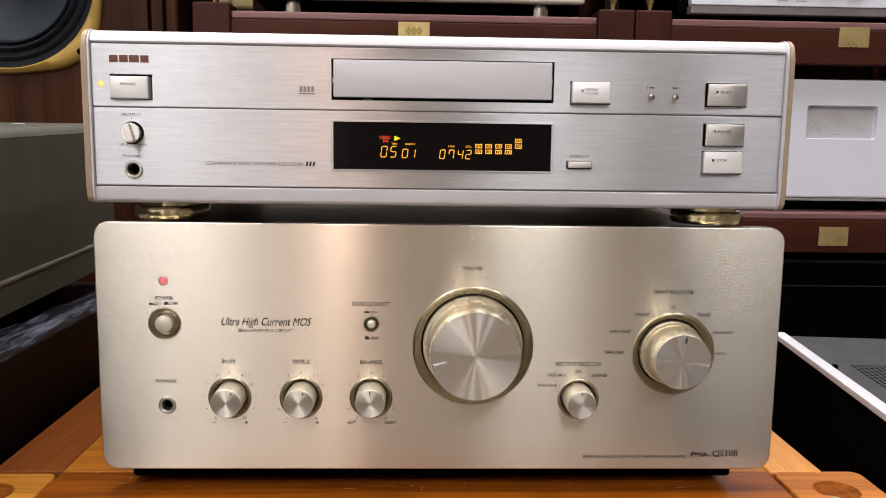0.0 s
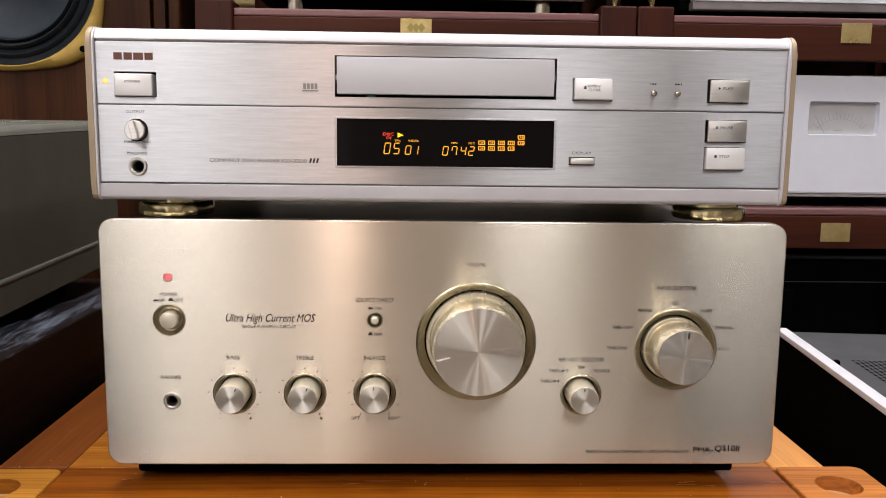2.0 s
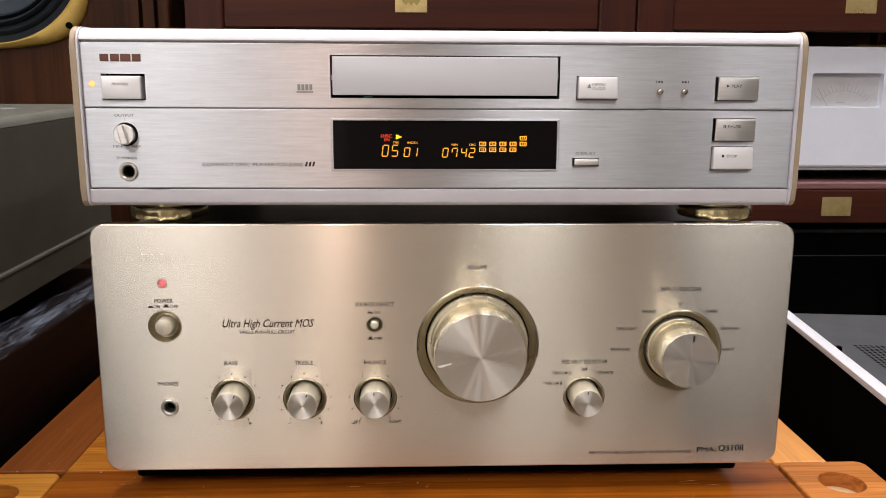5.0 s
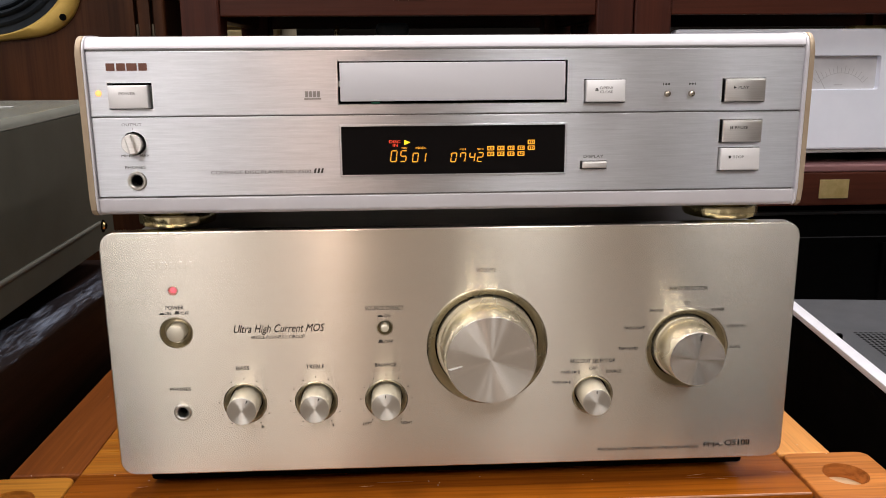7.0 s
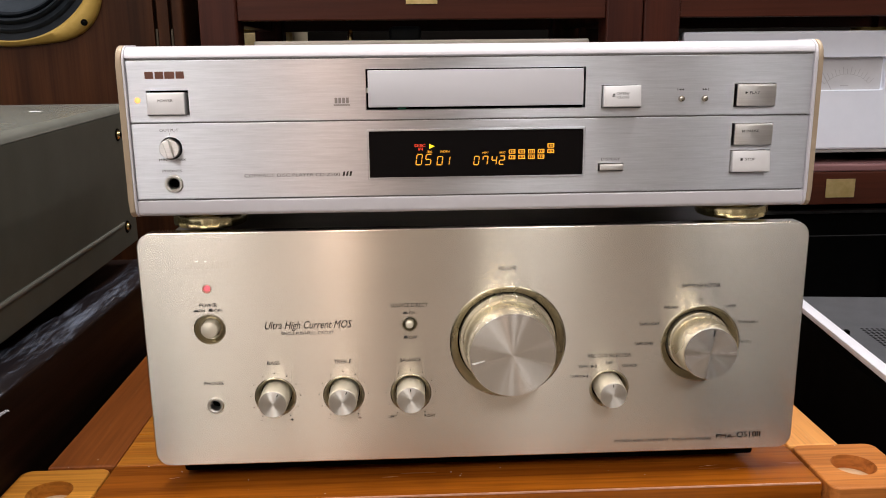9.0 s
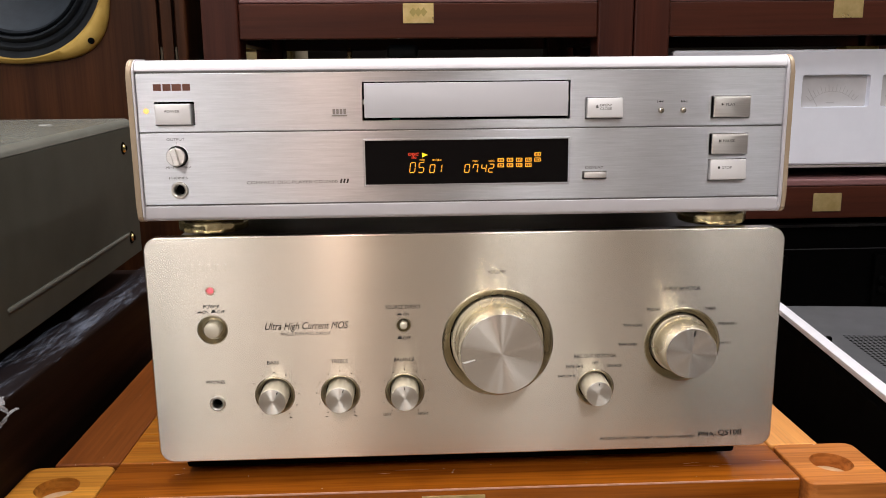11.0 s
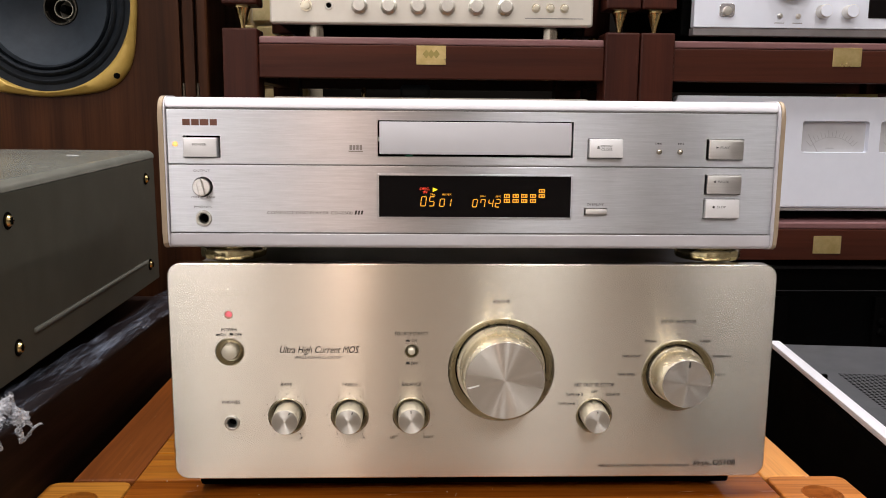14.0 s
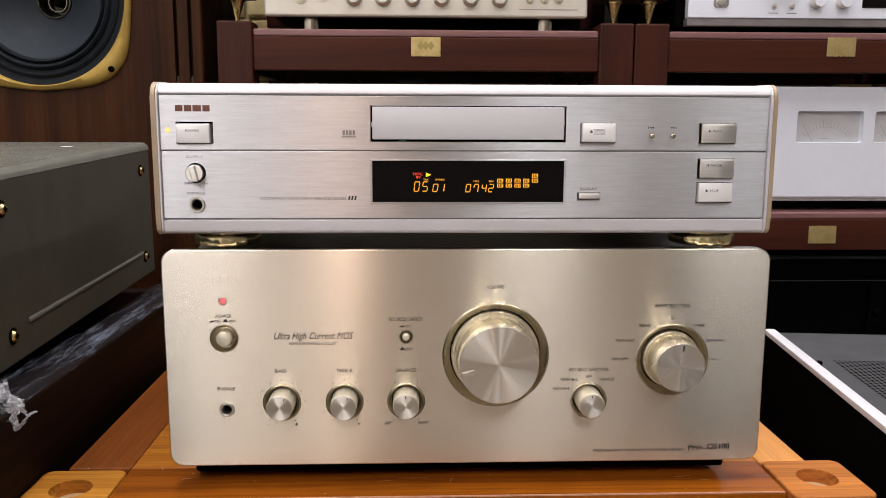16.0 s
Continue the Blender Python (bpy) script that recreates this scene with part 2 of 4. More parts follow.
AMBER = glow("amber_segments", (1.0, 0.42, 0.03), 1.5)
YELLOW = glow("yellow_segments", (1.0, 0.75, 0.02), 1.3)
RED = glow("red_segments", (1.0, 0.07, 0.03), 1.3)
LED_RED = glow("red_lamp", (1.0, 0.20, 0.24), 0.9)
LED_AMBER = glow("amber_lamp", (1.0, 0.42, 0.12), 2.2)


def smoked():
    m, nt, b = nodes_of("smoked_window")
    b.inputs["Base Color"].default_value = (0.006, 0.005, 0.005, 1)
    b.inputs["Roughness"].default_value = 0.06
    b.inputs["Specular IOR Level"].default_value = 0.10
    return m


def clear_film(name="crinkled_film", lo=0.02, hi=0.62, base=(0.30, 0.35, 0.46, 1)):
    m, nt, b = nodes_of(name)
    out = nt.nodes["Material Output"]
    see = nt.nodes.new("ShaderNodeBsdfTransparent")
    mixer = nt.nodes.new("ShaderNodeMixShader")
    # opaque streaks stand in for highlights running along the clear film
    streak = add(nt, "ShaderNodeMapRange", **{"From Min": 0.50, "From Max": 0.70, "To Min": lo, "To Max": hi})
    nt.links.new(noise_tex(nt, (150, 10, 150), 1.0, 8.0, 0.8), streak.inputs["Value"])
    nt.links.new(streak.outputs["Result"], mixer.inputs[0])
    b.inputs["Base Color"].default_value = base
    b.inputs["Roughness"].default_value = 0.10
    b.inputs["Specular IOR Level"].default_value = 0.9
    bump(nt, b, noise_tex(nt, (90, 35, 90), 1.0, 5.0, 0.7), 0.9, 0.004)
    nt.links.new(see.outputs[0], mixer.inputs[1])
    nt.links.new(b.outputs[0], mixer.inputs[2])
    nt.links.new(mixer.outputs[0], out.inputs["Surface"])
    return m


SMOKED, FILM, TUFT = smoked(), clear_film(), clear_film("bunched_film", 0.25, 1.0, (0.90, 0.92, 0.97, 1))

# ---- building helpers ----


def mesh_of(bm, name, material, smooth=True, angle=32):
    bmesh.ops.recalc_face_normals(bm, faces=bm.faces[:])
    me = bpy.data.meshes.new(name)
    bm.to_mesh(me)
    bm.free()
    me.materials.append(material)
    if smooth:
        me.shade_smooth()
        me.set_sharp_from_angle(angle=radians(angle))
    return me


def part(name, bm, material, parent, label="", at=None, smooth=True):
    me = bm if isinstance(bm, bpy.types.Mesh) else mesh_of(bm, name, material, smooth, 45 if name in ("driver_rim", "foot") else 24 if "dish" in name or "knob" in name else 19)
    if isinstance(bm, bpy.types.Mesh) and not me.materials:
        me.materials.append(material)
    ob = new(name, me)
    ob.parent = parent
    if at:
        ob.location = at
    return tagged(ob, label)


def thing(name, label, category, at=(0, 0, 0), rot=(0, 0, 0), group="", kind=""):
    ob = new(name)
    ob.matrix_basis = pose(*at, *rot)
    ob.empty_display_size = 0.05
    return tagged(ob, label, category, group, kind)


def box(x0, x1, y0, y1, z0, z1, b=0.0, seg=2, bm=None):
    one = bmesh.new()
    bmesh.ops.create_cube(one, size=1, matrix=Matrix.LocRotScale(((x0 + x1) / 2, (y0 + y1) / 2, (z0 + z1) / 2), None, (x1 - x0, y1 - y0, z1 - z0)))
    if b > 0:
        bmesh.ops.bevel(one, geom=one.edges[:], offset=b, segments=seg, profile=0.5, affect="EDGES")
    if bm is None:
        return one
    me = bpy.data.meshes.new("tmp")
    one.to_mesh(me)
    one.free()
    bm.from_mesh(me)
    bpy.data.meshes.remove(me)
    return bm


def outline(x0, x1, z0, z1, r, n=6):
    pts = []
    for cx, cz, a in ((x1 - r, z1 - r, 0), (x0 + r, z1 - r, 90), (x0 + r, z0 + r, 180), (x1 - r, z0 + r, 270)):
        for k in range(n + 1):
            t = radians(a + 90 * k / n)
            pts.append((cx + r * math.cos(t), cz + r * math.sin(t)))
    return pts


def slab(x0, x1, z0, z1, y0, y1, r=0.002, b=0.0006, n=6):
    """A plate that faces -y, with round corners and a bevelled front edge."""
    bm = bmesh.new()
    rings = []
    for inset, y in ((0, y1), (0, y0 + b), (b * 0.3, y0 + b * 0.3), (b, y0)):
        pts = outline(x0 + inset, x1 - inset, z0 + inset, z1 - inset, max(r - inset, 0.0002), n)
        rings.append([bm.verts.new((px, y, pz)) for px, pz in pts])
    for a, c in zip(rings, rings[1:]):
        for k in range(len(a)):
            bm.faces.new((a[k], a[k - 1], c[k - 1], c[k]))
    bm.faces.new(rings[0])
    bm.faces.new(rings[-1])
    return bm


def lathe(profile, n=48, cap=True, bm=None, at=(0, 0, 0), axis="y"):
    """A turned form about y (or z) from (radius, place along the axis)."""
    bm = bm or bmesh.new()
    rings = []
    for r, h in profile:
        ring = []
        for k in range(n if r > 1e-7 else 1):
            t = 2 * math.pi * k / n
            p = (r * math.cos(t), h, r * math.sin(t)) if axis == "y" else (r * math.cos(t), r * math.sin(t), h)
            ring.append(bm.verts.new(Vector(p) + Vector(at)))
        rings.append(ring)
    for a, c in zip(rings, rings[1:]):
        for k in range(n):
            if len(a) > 1 and len(c) > 1:
                bm.faces.new((a[k], a[(k + 1) % n], c[(k + 1) % n], c[k]))
            elif len(a) > 1:
                bm.faces.new((a[k], a[(k + 1) % n], c[0]))
            elif len(c) > 1:
                bm.faces.new((a[0], c[(k + 1) % n], c[k]))
    if cap:
        for ring in (rings[0], rings[-1]):
            if len(ring) > 2:
                bm.faces.new(ring)
    return bm


def carved(bm, cutter, material, name="carved"):
    """The mesh of bm less the cutter."""
    a, c = new("tmp_a", mesh_of(bm, name, material, False)), new("tmp_c", mesh_of(cutter, "tmp_c", material, False))
    mod = a.modifiers.new("cut", "BOOLEAN")
    mod.operation, mod.object, mod.solver = "DIFFERENCE", c, "EXACT"
    me = bpy.data.meshes.new_from_object(a.evaluated_get(bpy.context.evaluated_depsgraph_get()))
    for ob in (a, c):
        bpy.data.objects.remove(ob)
    me.shade_smooth()
    me.set_sharp_from_angle(angle=radians(13))
    return me


def text(body, cx, cz, w, h, y, material, parent, shear=0.0, label="", thick=0.0):
    """Flat printed words, w wide and h high, on a face that looks along -y."""
    cu = bpy.data.curves.new("lettering", "FONT")
    cu.body, cu.shear, cu.resolution_u, cu.offset = body, shear, 3, thick
    tmp = bpy.data.objects.new("lettering", cu)
    me = bpy.data.meshes.new_from_object(tmp)
    bpy.data.objects.remove(tmp)
    co = np.empty(len(me.vertices) * 3)
    me.vertices.foreach_get("co", co)
    co = co.reshape(-1, 3)
    lo, hi = co.min(0), co.max(0)
    out = np.zeros_like(co)
    out[:, 0] = (co[:, 0] - (lo[0] + hi[0]) / 2) / (hi[0] - lo[0]) * w
    out[:, 2] = (co[:, 1] - (lo[1] + hi[1]) / 2) / (hi[1] - lo[1]) * h
    me.vertices.foreach_set("co", out.ravel())
    me.materials.clear()
    me.materials.append(material)
    me.update()
    ob = new("lettering", me)
    ob.parent, ob.location = parent, (cx, y, cz)
    return tagged(ob, label)


def poly(points, y, bm=None):
    bm = bm or bmesh.new()
    bm.faces.new([bm.verts.new((px, y, pz)) for px, pz in points])
    return bm


def rect(cx, cz, w, h, y, bm=None, lean=0.0):
    return poly([(cx - w / 2 - lean * h / 2, cz - h / 2), (cx + w / 2 - lean * h / 2, cz - h / 2), (cx + w / 2 + lean * h / 2, cz + h / 2), (cx - w / 2 + lean * h / 2, cz + h / 2)], y, bm)


# ---- room ----
def setting(name, bm, material, label):
    ob = new(name, mesh_of(bm, name, material, False))
    return tagged(ob, label, name.split("_")[0], "", "structure")


setting("floor", box(-2.6, 2.6, -3.2, 1.5, FLOOR - 0.1, FLOOR), FLOOR_WOOD, "brown wooden shop floor in shade")
setting("ceiling", box(-2.6, 2.6, -3.2, 1.5, CEIL, CEIL + 0.1), CEIL_PAINT, "plain white painted shop ceiling")
setting("wall_north", box(-2.6, 2.6, 1.4, 1.5, FLOOR, CEIL), SHADED_WALL, "wall behind the racks, shade painted into its colour")
# unseen walls, pale on the left and dim on the right, shape the reflections
setting("wall_south", box(-2.6, -0.32, -3.3, -3.2, FLOOR, CEIL), WALL_PAINT, "unseen pale wall that brightens the panels' reflections")
setting("wall_south_dim", box(-0.3195, 2.6, -3.3, -3.2, FLOOR, CEIL), DIM_WALL, "unseen brownish wall that dims the panels' reflections")
setting("wall_west", box(-2.7, -2.6, -3.2, 1.4, FLOOR, CEIL), WALL_PAINT, "unseen pale wall that brightens the panels' reflections")
setting("wall_east", box(2.6, 2.7, -3.2, 1.4, FLOOR, CEIL), DIM_WALL, "unseen brownish wall that dims the panels' reflections")

# ---- rack that carries the two machines ----
table = thing("audio_rack", "orange-brown lacquered wooden audio rack with round cups in its posts", "rack")
part("shelf", box(-0.258, 0.2338, 0.0332, 0.47, -0.035, 0.0, 0.0008), SHELF_WOOD, table, "glossy orange-brown shelf board")
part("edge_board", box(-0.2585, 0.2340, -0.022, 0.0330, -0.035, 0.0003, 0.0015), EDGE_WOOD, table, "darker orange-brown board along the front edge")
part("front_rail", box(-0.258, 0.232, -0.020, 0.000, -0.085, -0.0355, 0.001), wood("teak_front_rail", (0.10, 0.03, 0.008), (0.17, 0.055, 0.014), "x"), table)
# worn arris; its bright highlight is painted into the strip's pale colour
part("worn_edge_glint", box(-0.257, 0.2325, -0.0223, -0.0213, -0.0006, 0.0007, 0.0003), plain("worn_wood_glint", (0.50, 0.24, 0.13), (0.66, 0.36, 0.24), 0.35, 0, 120), table, "pale worn front edge of the board with its highlight painted in")
part("name_plate", slab(-0.034, 0.010, -0.030, -0.004, -0.0232, -0.0222, 0.0004, 0.0003), PLATE, table, "small blank brass plate")
for x0, x1, mt in ((-0.307, -0.2585, BROWN_RAIL), (0.2354, 0.2745, RAIL_LIT)):
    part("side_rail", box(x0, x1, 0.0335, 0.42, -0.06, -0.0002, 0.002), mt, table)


def cup_post(cx, cy, material):
    bm = bmesh.new()
    rings = []
    for inset, z in ((0, FLOOR), (0, -0.0012), (0.0004, -0.0004), (0.0012, 0)):
        rings.append([bm.verts.new((px, pz, z)) for px, pz in outline(-0.031 + inset, 0.031 - inset, -0.032 + inset, 0.032 - inset, 0.007)])
    for a, c in zip(rings, rings[1:]):
        for k in range(len(a)):
            bm.faces.new((a[k], a[k - 1], c[k - 1], c[k]))
    bm.faces.new(rings[0]), bm.faces.new(rings[-1])
    cut = lathe([(0.0150, -0.011), (0.0150, 0.02)], 40, True, None, (0, 0, 0), "z")
    post = part("post", carved(bm, cut, material, "post"), material, table, "brown corner post with a round cup", (cx, cy, 0.0006))
    part("cup_floor", lathe([(0.0, -0.0104), (0.0148, -0.0104), (0.0148, -0.0109), (0.0, -0.0109)], 40, False, None, (0, 0, 0), "z"), CUP_WOOD, post)


for px, py in ((-0.2900, -0.0025), (0.2676, 0.001), (-0.291, 0.455), (0.2676, 0.455)):
    cup_post(px, py, POST_PALE if px < 0 else POST_WOOD)

# ---- integrated amplifier ----
AX0, AX1, AZ0, AZ1 = -0.2176, 0.2200, 0.0158, 0.1772
amp = thing("integrated_amplifier", "champagne brushed aluminium integrated amplifier with a large volume knob", "amplifier")
KNOBS = (  # x, z, dish, gap, skirt, face, depth
    (0.0209, 0.0988, 0.0390, 0.0334, 0.0296, 0.0276, 0.0258, "volume_knob"),
    (0.1512, 0.0943, 0.0272, 0.0222, 0.0193, 0.0174, 0.0202, "selector_knob"),
    (0.0902, 0.0638, 0.0136, 0.0108, 0.0098, 0.0087, 0.0130, "selector_knob"),
    (-0.1350, 0.0640, 0.0139, 0.0105, 0.0097, 0.0089, 0.0128, "tone_knob"),
    (-0.0895, 0.0640, 0.0139, 0.0105, 0.0097, 0.0089, 0.0128, "tone_knob"),
    (-0.0445, 0.0643, 0.0139, 0.0105, 0.0097, 0.0089, 0.0128, "tone_knob"),
)
cut = bmesh.new()
for kx, kz, dish, *_ in KNOBS:
    lathe([(dish, -0.01), (dish, 0.02)], 64, True, cut, (kx, 0, kz))
for kx, kz, r in ((-0.175, 0.1125, 0.0104), (-0.0445, 0.1130, 0.0053), (-0.175, 0.1400, 0.0032), (-0.175, 0.059, 0.0056)):
    lathe([(r, -0.01), (r, 0.02)], 40, True, cut, (kx, 0, kz))
panel = part("front_panel", carved(slab(AX0, AX1, AZ0, AZ1, 0.0, 0.009, 0.010, 0.0009, 8), cut, CHAMPAGNE, "front_panel"), CHAMPAGNE, amp, "champagne brushed aluminium front panel")
# light paint made darker: shade beneath the disc player is in its colour
part("chassis", box(-0.205, 0.205, 0.0092, 0.40, 0.018, 0.171, 0.002), plain("champagne_paint_shaded", (0.26, 0.245, 0.215), (0.32, 0.30, 0.27), 0.42, 0.4, 30, 0.1), amp, "painted steel chassis, darkened for the shade under the player")
# added block, sized to the black shadow band beneath the front panel
part("base", box(-0.203, 0.199, 0.0110, 0.39, 0.0055, 0.0178, 0.003), VOID, amp, "added black block standing in for the shadow under the chassis")
part("panel_backing", box(-0.2140, 0.2157, 0.0091, 0.016, 0.018, 0.1752, 0.001), CHAMP_SIDE, amp)
for fx in (-0.165, 0.165):
    for fy in (0.075, 0.34):
        part("foot", lathe([(0.0, 0), (0.026, 0), (0.028, 0.003), (0.026, 0.0175), (0.0, 0.0175)], 32, False, None, (0, 0, 0), "z"), BLACK, amp, "", (fx, fy, 0.0007))
for kx, kz, dish, gap, skirt, face, depth, kname in KNOBS:
    d = dish - 0.0001
    part("dish", lathe([(d, 0.0085), (d, 0.0002), (d - 0.0006, -0.0001), (d - 0.0016, 0.0004), (gap + 0.0006, 0.0042), (gap, 0.0046), (gap, 0.0085)], 72, False), DISH_SHADED, panel, "concave polished ring round the knob", (kx, 0, kz))
    part("gap_floor", lathe([(gap + 0.0005, 0.0078), (0, 0.0078)], 48, False), VOID, panel, "", (kx, 0, kz))
    big = skirt > 0.012
    rim = gap - (0.0011 if big else 0.0012)
    prof = [(rim, 0.0076), (rim, 0.0012 if big else 0.003), (rim - 0.0006, 0.0005 if big else 0.0026)]
    prof = prof if big else [(skirt, 0.0076), (skirt, 0.004)]
    prof += [(skirt + 0.0006, 0.0004)] if big else []
    prof += [(skirt, -0.0008), (skirt - 0.0002, -depth * 0.45)]
    prof += [(face + 0.0012 * (skirt / 0.029), -depth * 0.80), (face + 0.0005, -depth * 0.965), (face + 0.0001, -depth)]
    knob = part(kname, lathe(prof, 72, False), CHAMP_SIDE if big else CHAMP_SATIN, amp, "champagne metal knob", (kx, 0, kz))
    part("knob_face", lathe([(face + 0.0001, -depth), (face, -depth - 0.0001), (0, -depth - 0.0001)], 72, False), KNOB_FACE if big else SMALL_FACE, knob, "turned aluminium knob face")
    if kname == "volume_knob":
        tick = poly([(-face * 0.97, -0.0050), (-face * 0.66, -0.0030), (-face * 0.65, -0.0036), (-face * 0.90, -0.0058)], -depth - 0.0004)
        part("index_mark", tick, plain("white_mark", (0.8, 0.8, 0.78)), knob)
    else:
        ang = radians({-0.1350: -28, -0.0895: -22, 0.1512: -6}.get(kx, 2))
        mark = bmesh.new()
        for a, c in ((0.70, 0.93),):
            ux, uz = math.sin(-ang), math.cos(ang)
            wx, wz = uz * 0.0003 * (face / 0.0089), -ux * 0.0003 * (face / 0.0089)
            poly([(ux * face * a - wx, uz * face * a - wz), (ux * face * a + wx, uz * face * a + wz), (ux * face * c + wx, uz * face * c + wz), (ux * face * c - wx, uz * face * c - wz)], -depth - 0.0004, mark)
        part("index_mark", mark, INK, knob)

# push buttons, lamp and socket
for kx, kz, r, br, out in ((-0.175, 0.1125, 0.0104, 0.0056, 0.0035), (-0.0445, 0.1130, 0.0053, 0.0027, 0.0025)):
    part("dish", lathe([(r - 0.0001, 0.008), (r - 0.0001, -0.0001), (r - 0.0006, -0.0002), (br + 0.0022 * br / 0.0056, 0.0032), (br + 0.0008, 0.0036), (br + 0.0006, 0.0075), (0, 0.0075)], 48, False), DISH_SHADED, panel, "", (kx, 0, kz))
    part("push_button", lathe([(br, 0.007), (br, -out * 0.5), (br * 0.93, -out * 0.8), (br * 0.6, -out), (0, -out * 1.08)], 40, False), CHAMP_SATIN, amp, "round domed push button", (kx, 0, kz))
lamp = part("lamp_bezel", lathe([(0.0031, 0.008), (0.0031, -0.0002), (0.0026, -0.0003), (0.0022, 0.0012), (0, 0.0014)], 32, False), CHAMP_SIDE, amp, "", (-0.175, 0, 0.14))
part("lamp", lathe([(0.0021, 0.0014), (0.0018, 0.0002), (0.001, -0.0003), (0, -0.0004)], 24, False), LED_RED, lamp, "lit red indicator lamp")


def jack(px, py, pz, r, parent, deep=True):
    sock = part("headphone_socket", lathe([(r, 0.008), (r, -0.0008), (r * 0.92, -0.0014), (r * 0.76, -0.0014), (r * 0.62, -0.0004), (r * 0.58, 0.010)], 40, False), CHROME, parent, "pale metal headphone socket", (px, py, pz))
    part("socket_hole", lathe([(r * 0.60, 0.0060 if deep else -0.0003), (0, 0.0060 if deep else -0.0003)], 32, False), VOID, sock)


jack(-0.175, 0, 0.059, 0.0055, amp)

# printing on the amplifier
TY = -0.0003
for body_, cx, cz, w, h in (
    ("POWER", -0.1748, 0.1290, 0.0112, 0.0025), ("ON", -0.1792, 0.1253, 0.0038, 0.0021), ("OFF", -0.1686, 0.1253, 0.0052, 0.0021),
    ("PHONES", -0.1752, 0.0748, 0.0128, 0.0025), ("BASS", -0.1352, 0.0880, 0.0082, 0.0026), ("TREBLE", -0.0895, 0.0880, 0.0116, 0.0026),
    ("BALANCE", -0.0445, 0.0880, 0.0138, 0.0026), ("SOURCE DIRECT", -0.0445, 0.1260, 0.0244, 0.0026), ("ON", -0.0427, 0.1208, 0.0038, 0.0021),
    ("OFF", -0.0424, 0.1036, 0.0054, 0.0021), ("LEFT", -0.0570, 0.0477, 0.0058, 0.0021), ("RIGHT", -0.0318, 0.0477, 0.0076, 0.0021),
    ("VOLUME", 0.0198, 0.1495, 0.0124, 0.0026), ("REC OUT SELECTOR", 0.0898, 0.0873, 0.0296, 0.0025), ("OFF", 0.0898, 0.0820, 0.0046, 0.0020),
    ("SOURCE", 0.1036, 0.0798, 0.0100, 0.0020), ("TAPE-1", 0.0728, 0.0798, 0.0080, 0.0020), ("2", 0.0808, 0.0798, 0.0014, 0.0020),
    ("TAPE-2", 0.0672, 0.0729, 0.0080, 0.0020), ("1", 0.0750, 0.0729, 0.0008, 0.0020),
    ("INPUT SELECTOR", 0.1497, 0.1350, 0.0256, 0.0026), ("CD", 0.1497, 0.1252, 0.0034, 0.0021), ("PHONO", 0.1300, 0.1203, 0.0090, 0.0021),
    ("TUNER", 0.1698, 0.1203, 0.0084, 0.0021), ("TAPE-1/DAT", 0.1158, 0.1090, 0.0138, 0.0021), ("DVD/AUX-1", 0.1830, 0.1090, 0.0128, 0.0021),
    ("TAPE-2/MD", 0.1125, 0.0952, 0.0130, 0.0021), ("AUX-2", 0.1827, 0.0950, 0.0072, 0.0021),
    ("SINGLE PUSH-PULL CIRCUIT", -0.1118, 0.1084, 0.0342, 0.0021), ("PRECISION AUDIO COMPONENT / INTEGRATED AMPLIFIER", 0.1292, 0.0246, 0.0682, 0.0020),
):
    text(body_, cx, cz, w, h, TY, INK, amp)
text("Ultra High Current MOS", -0.1108, 0.1133, 0.0570, 0.0068, TY, BLACK, amp, 0.35)
text("PMA-", 0.1733, 0.0260, 0.0132, 0.0035, TY, BLACK, amp)
text("QS10II", 0.1893, 0.0266, 0.0166, 0.0050, TY, BLACK, amp, 0.0, thick=0.006)
for sx, sz, hi in ((-0.1830, 0.1252, 0), (-0.1735, 0.1254, 1), (-0.0472, 0.1208, 0), (-0.0472, 0.1037, 1)):
    sign = rect(sx, sz - 0.0004, 0.0034, 0.0006, TY)
    rect(sx, sz + (0.0004 if hi else 0.0002), 0.0022, 0.0016 if hi else 0.0007, TY - 0.00005, sign)
    part("switch_sign", sign, INK, amp)
for ax, az, s in ((0.0785, 0.0798, 1), (0.0729, 0.0729, 1)):
    part("arrow_sign", poly([(ax - 0.0010, az - 0.0009), (ax + 0.0010, az), (ax - 0.0010, az + 0.0009)], TY), INK, amp)
for kx in (-0.1350, -0.0895, -0.0445):
    for k in range(9 + 2):
        t = radians(-146.0 + 29.2 * k)
        part("scale_dot", lathe([(0.00048, 0), (0, -0.0001)], 8, False), INK, amp, "", (kx + 0.0166 * math.sin(t), TY, 0.0642 + 0.0166 * math.cos(t)))
    if kx < -0.05:
        part("minus_sign", rect(kx - 0.0102, 0.0474, 0.0020, 0.0004, TY), INK, amp)
        part("plus_sign", rect(kx + 0.0102, 0.0474, 0.0020, 0.0004, TY, rect(kx + 0.0102, 0.0474, 0.0004, 0.0020, TY - 0.00004)), INK, amp)
# raised maker's mark as five plain blocks
for k in range(5):
    part("raised_mark", slab(-0.1878 + 0.0058 * k, -0.1878 + 0.0058 * k + 0.0044, 0.1537, 0.1585, -0.0003, 0.0002, 0.0012, 0.00025, 3), CHAMPAGNE, amp)

# ---- disc player on top ----
PY = -0.009
cdp = thing("disc_player", "silver brushed aluminium compact disc player with an amber display", "disc player", (0, 0, 0))
CX0, CX1 = -0.2108, 0.2082
cut = bmesh.new()
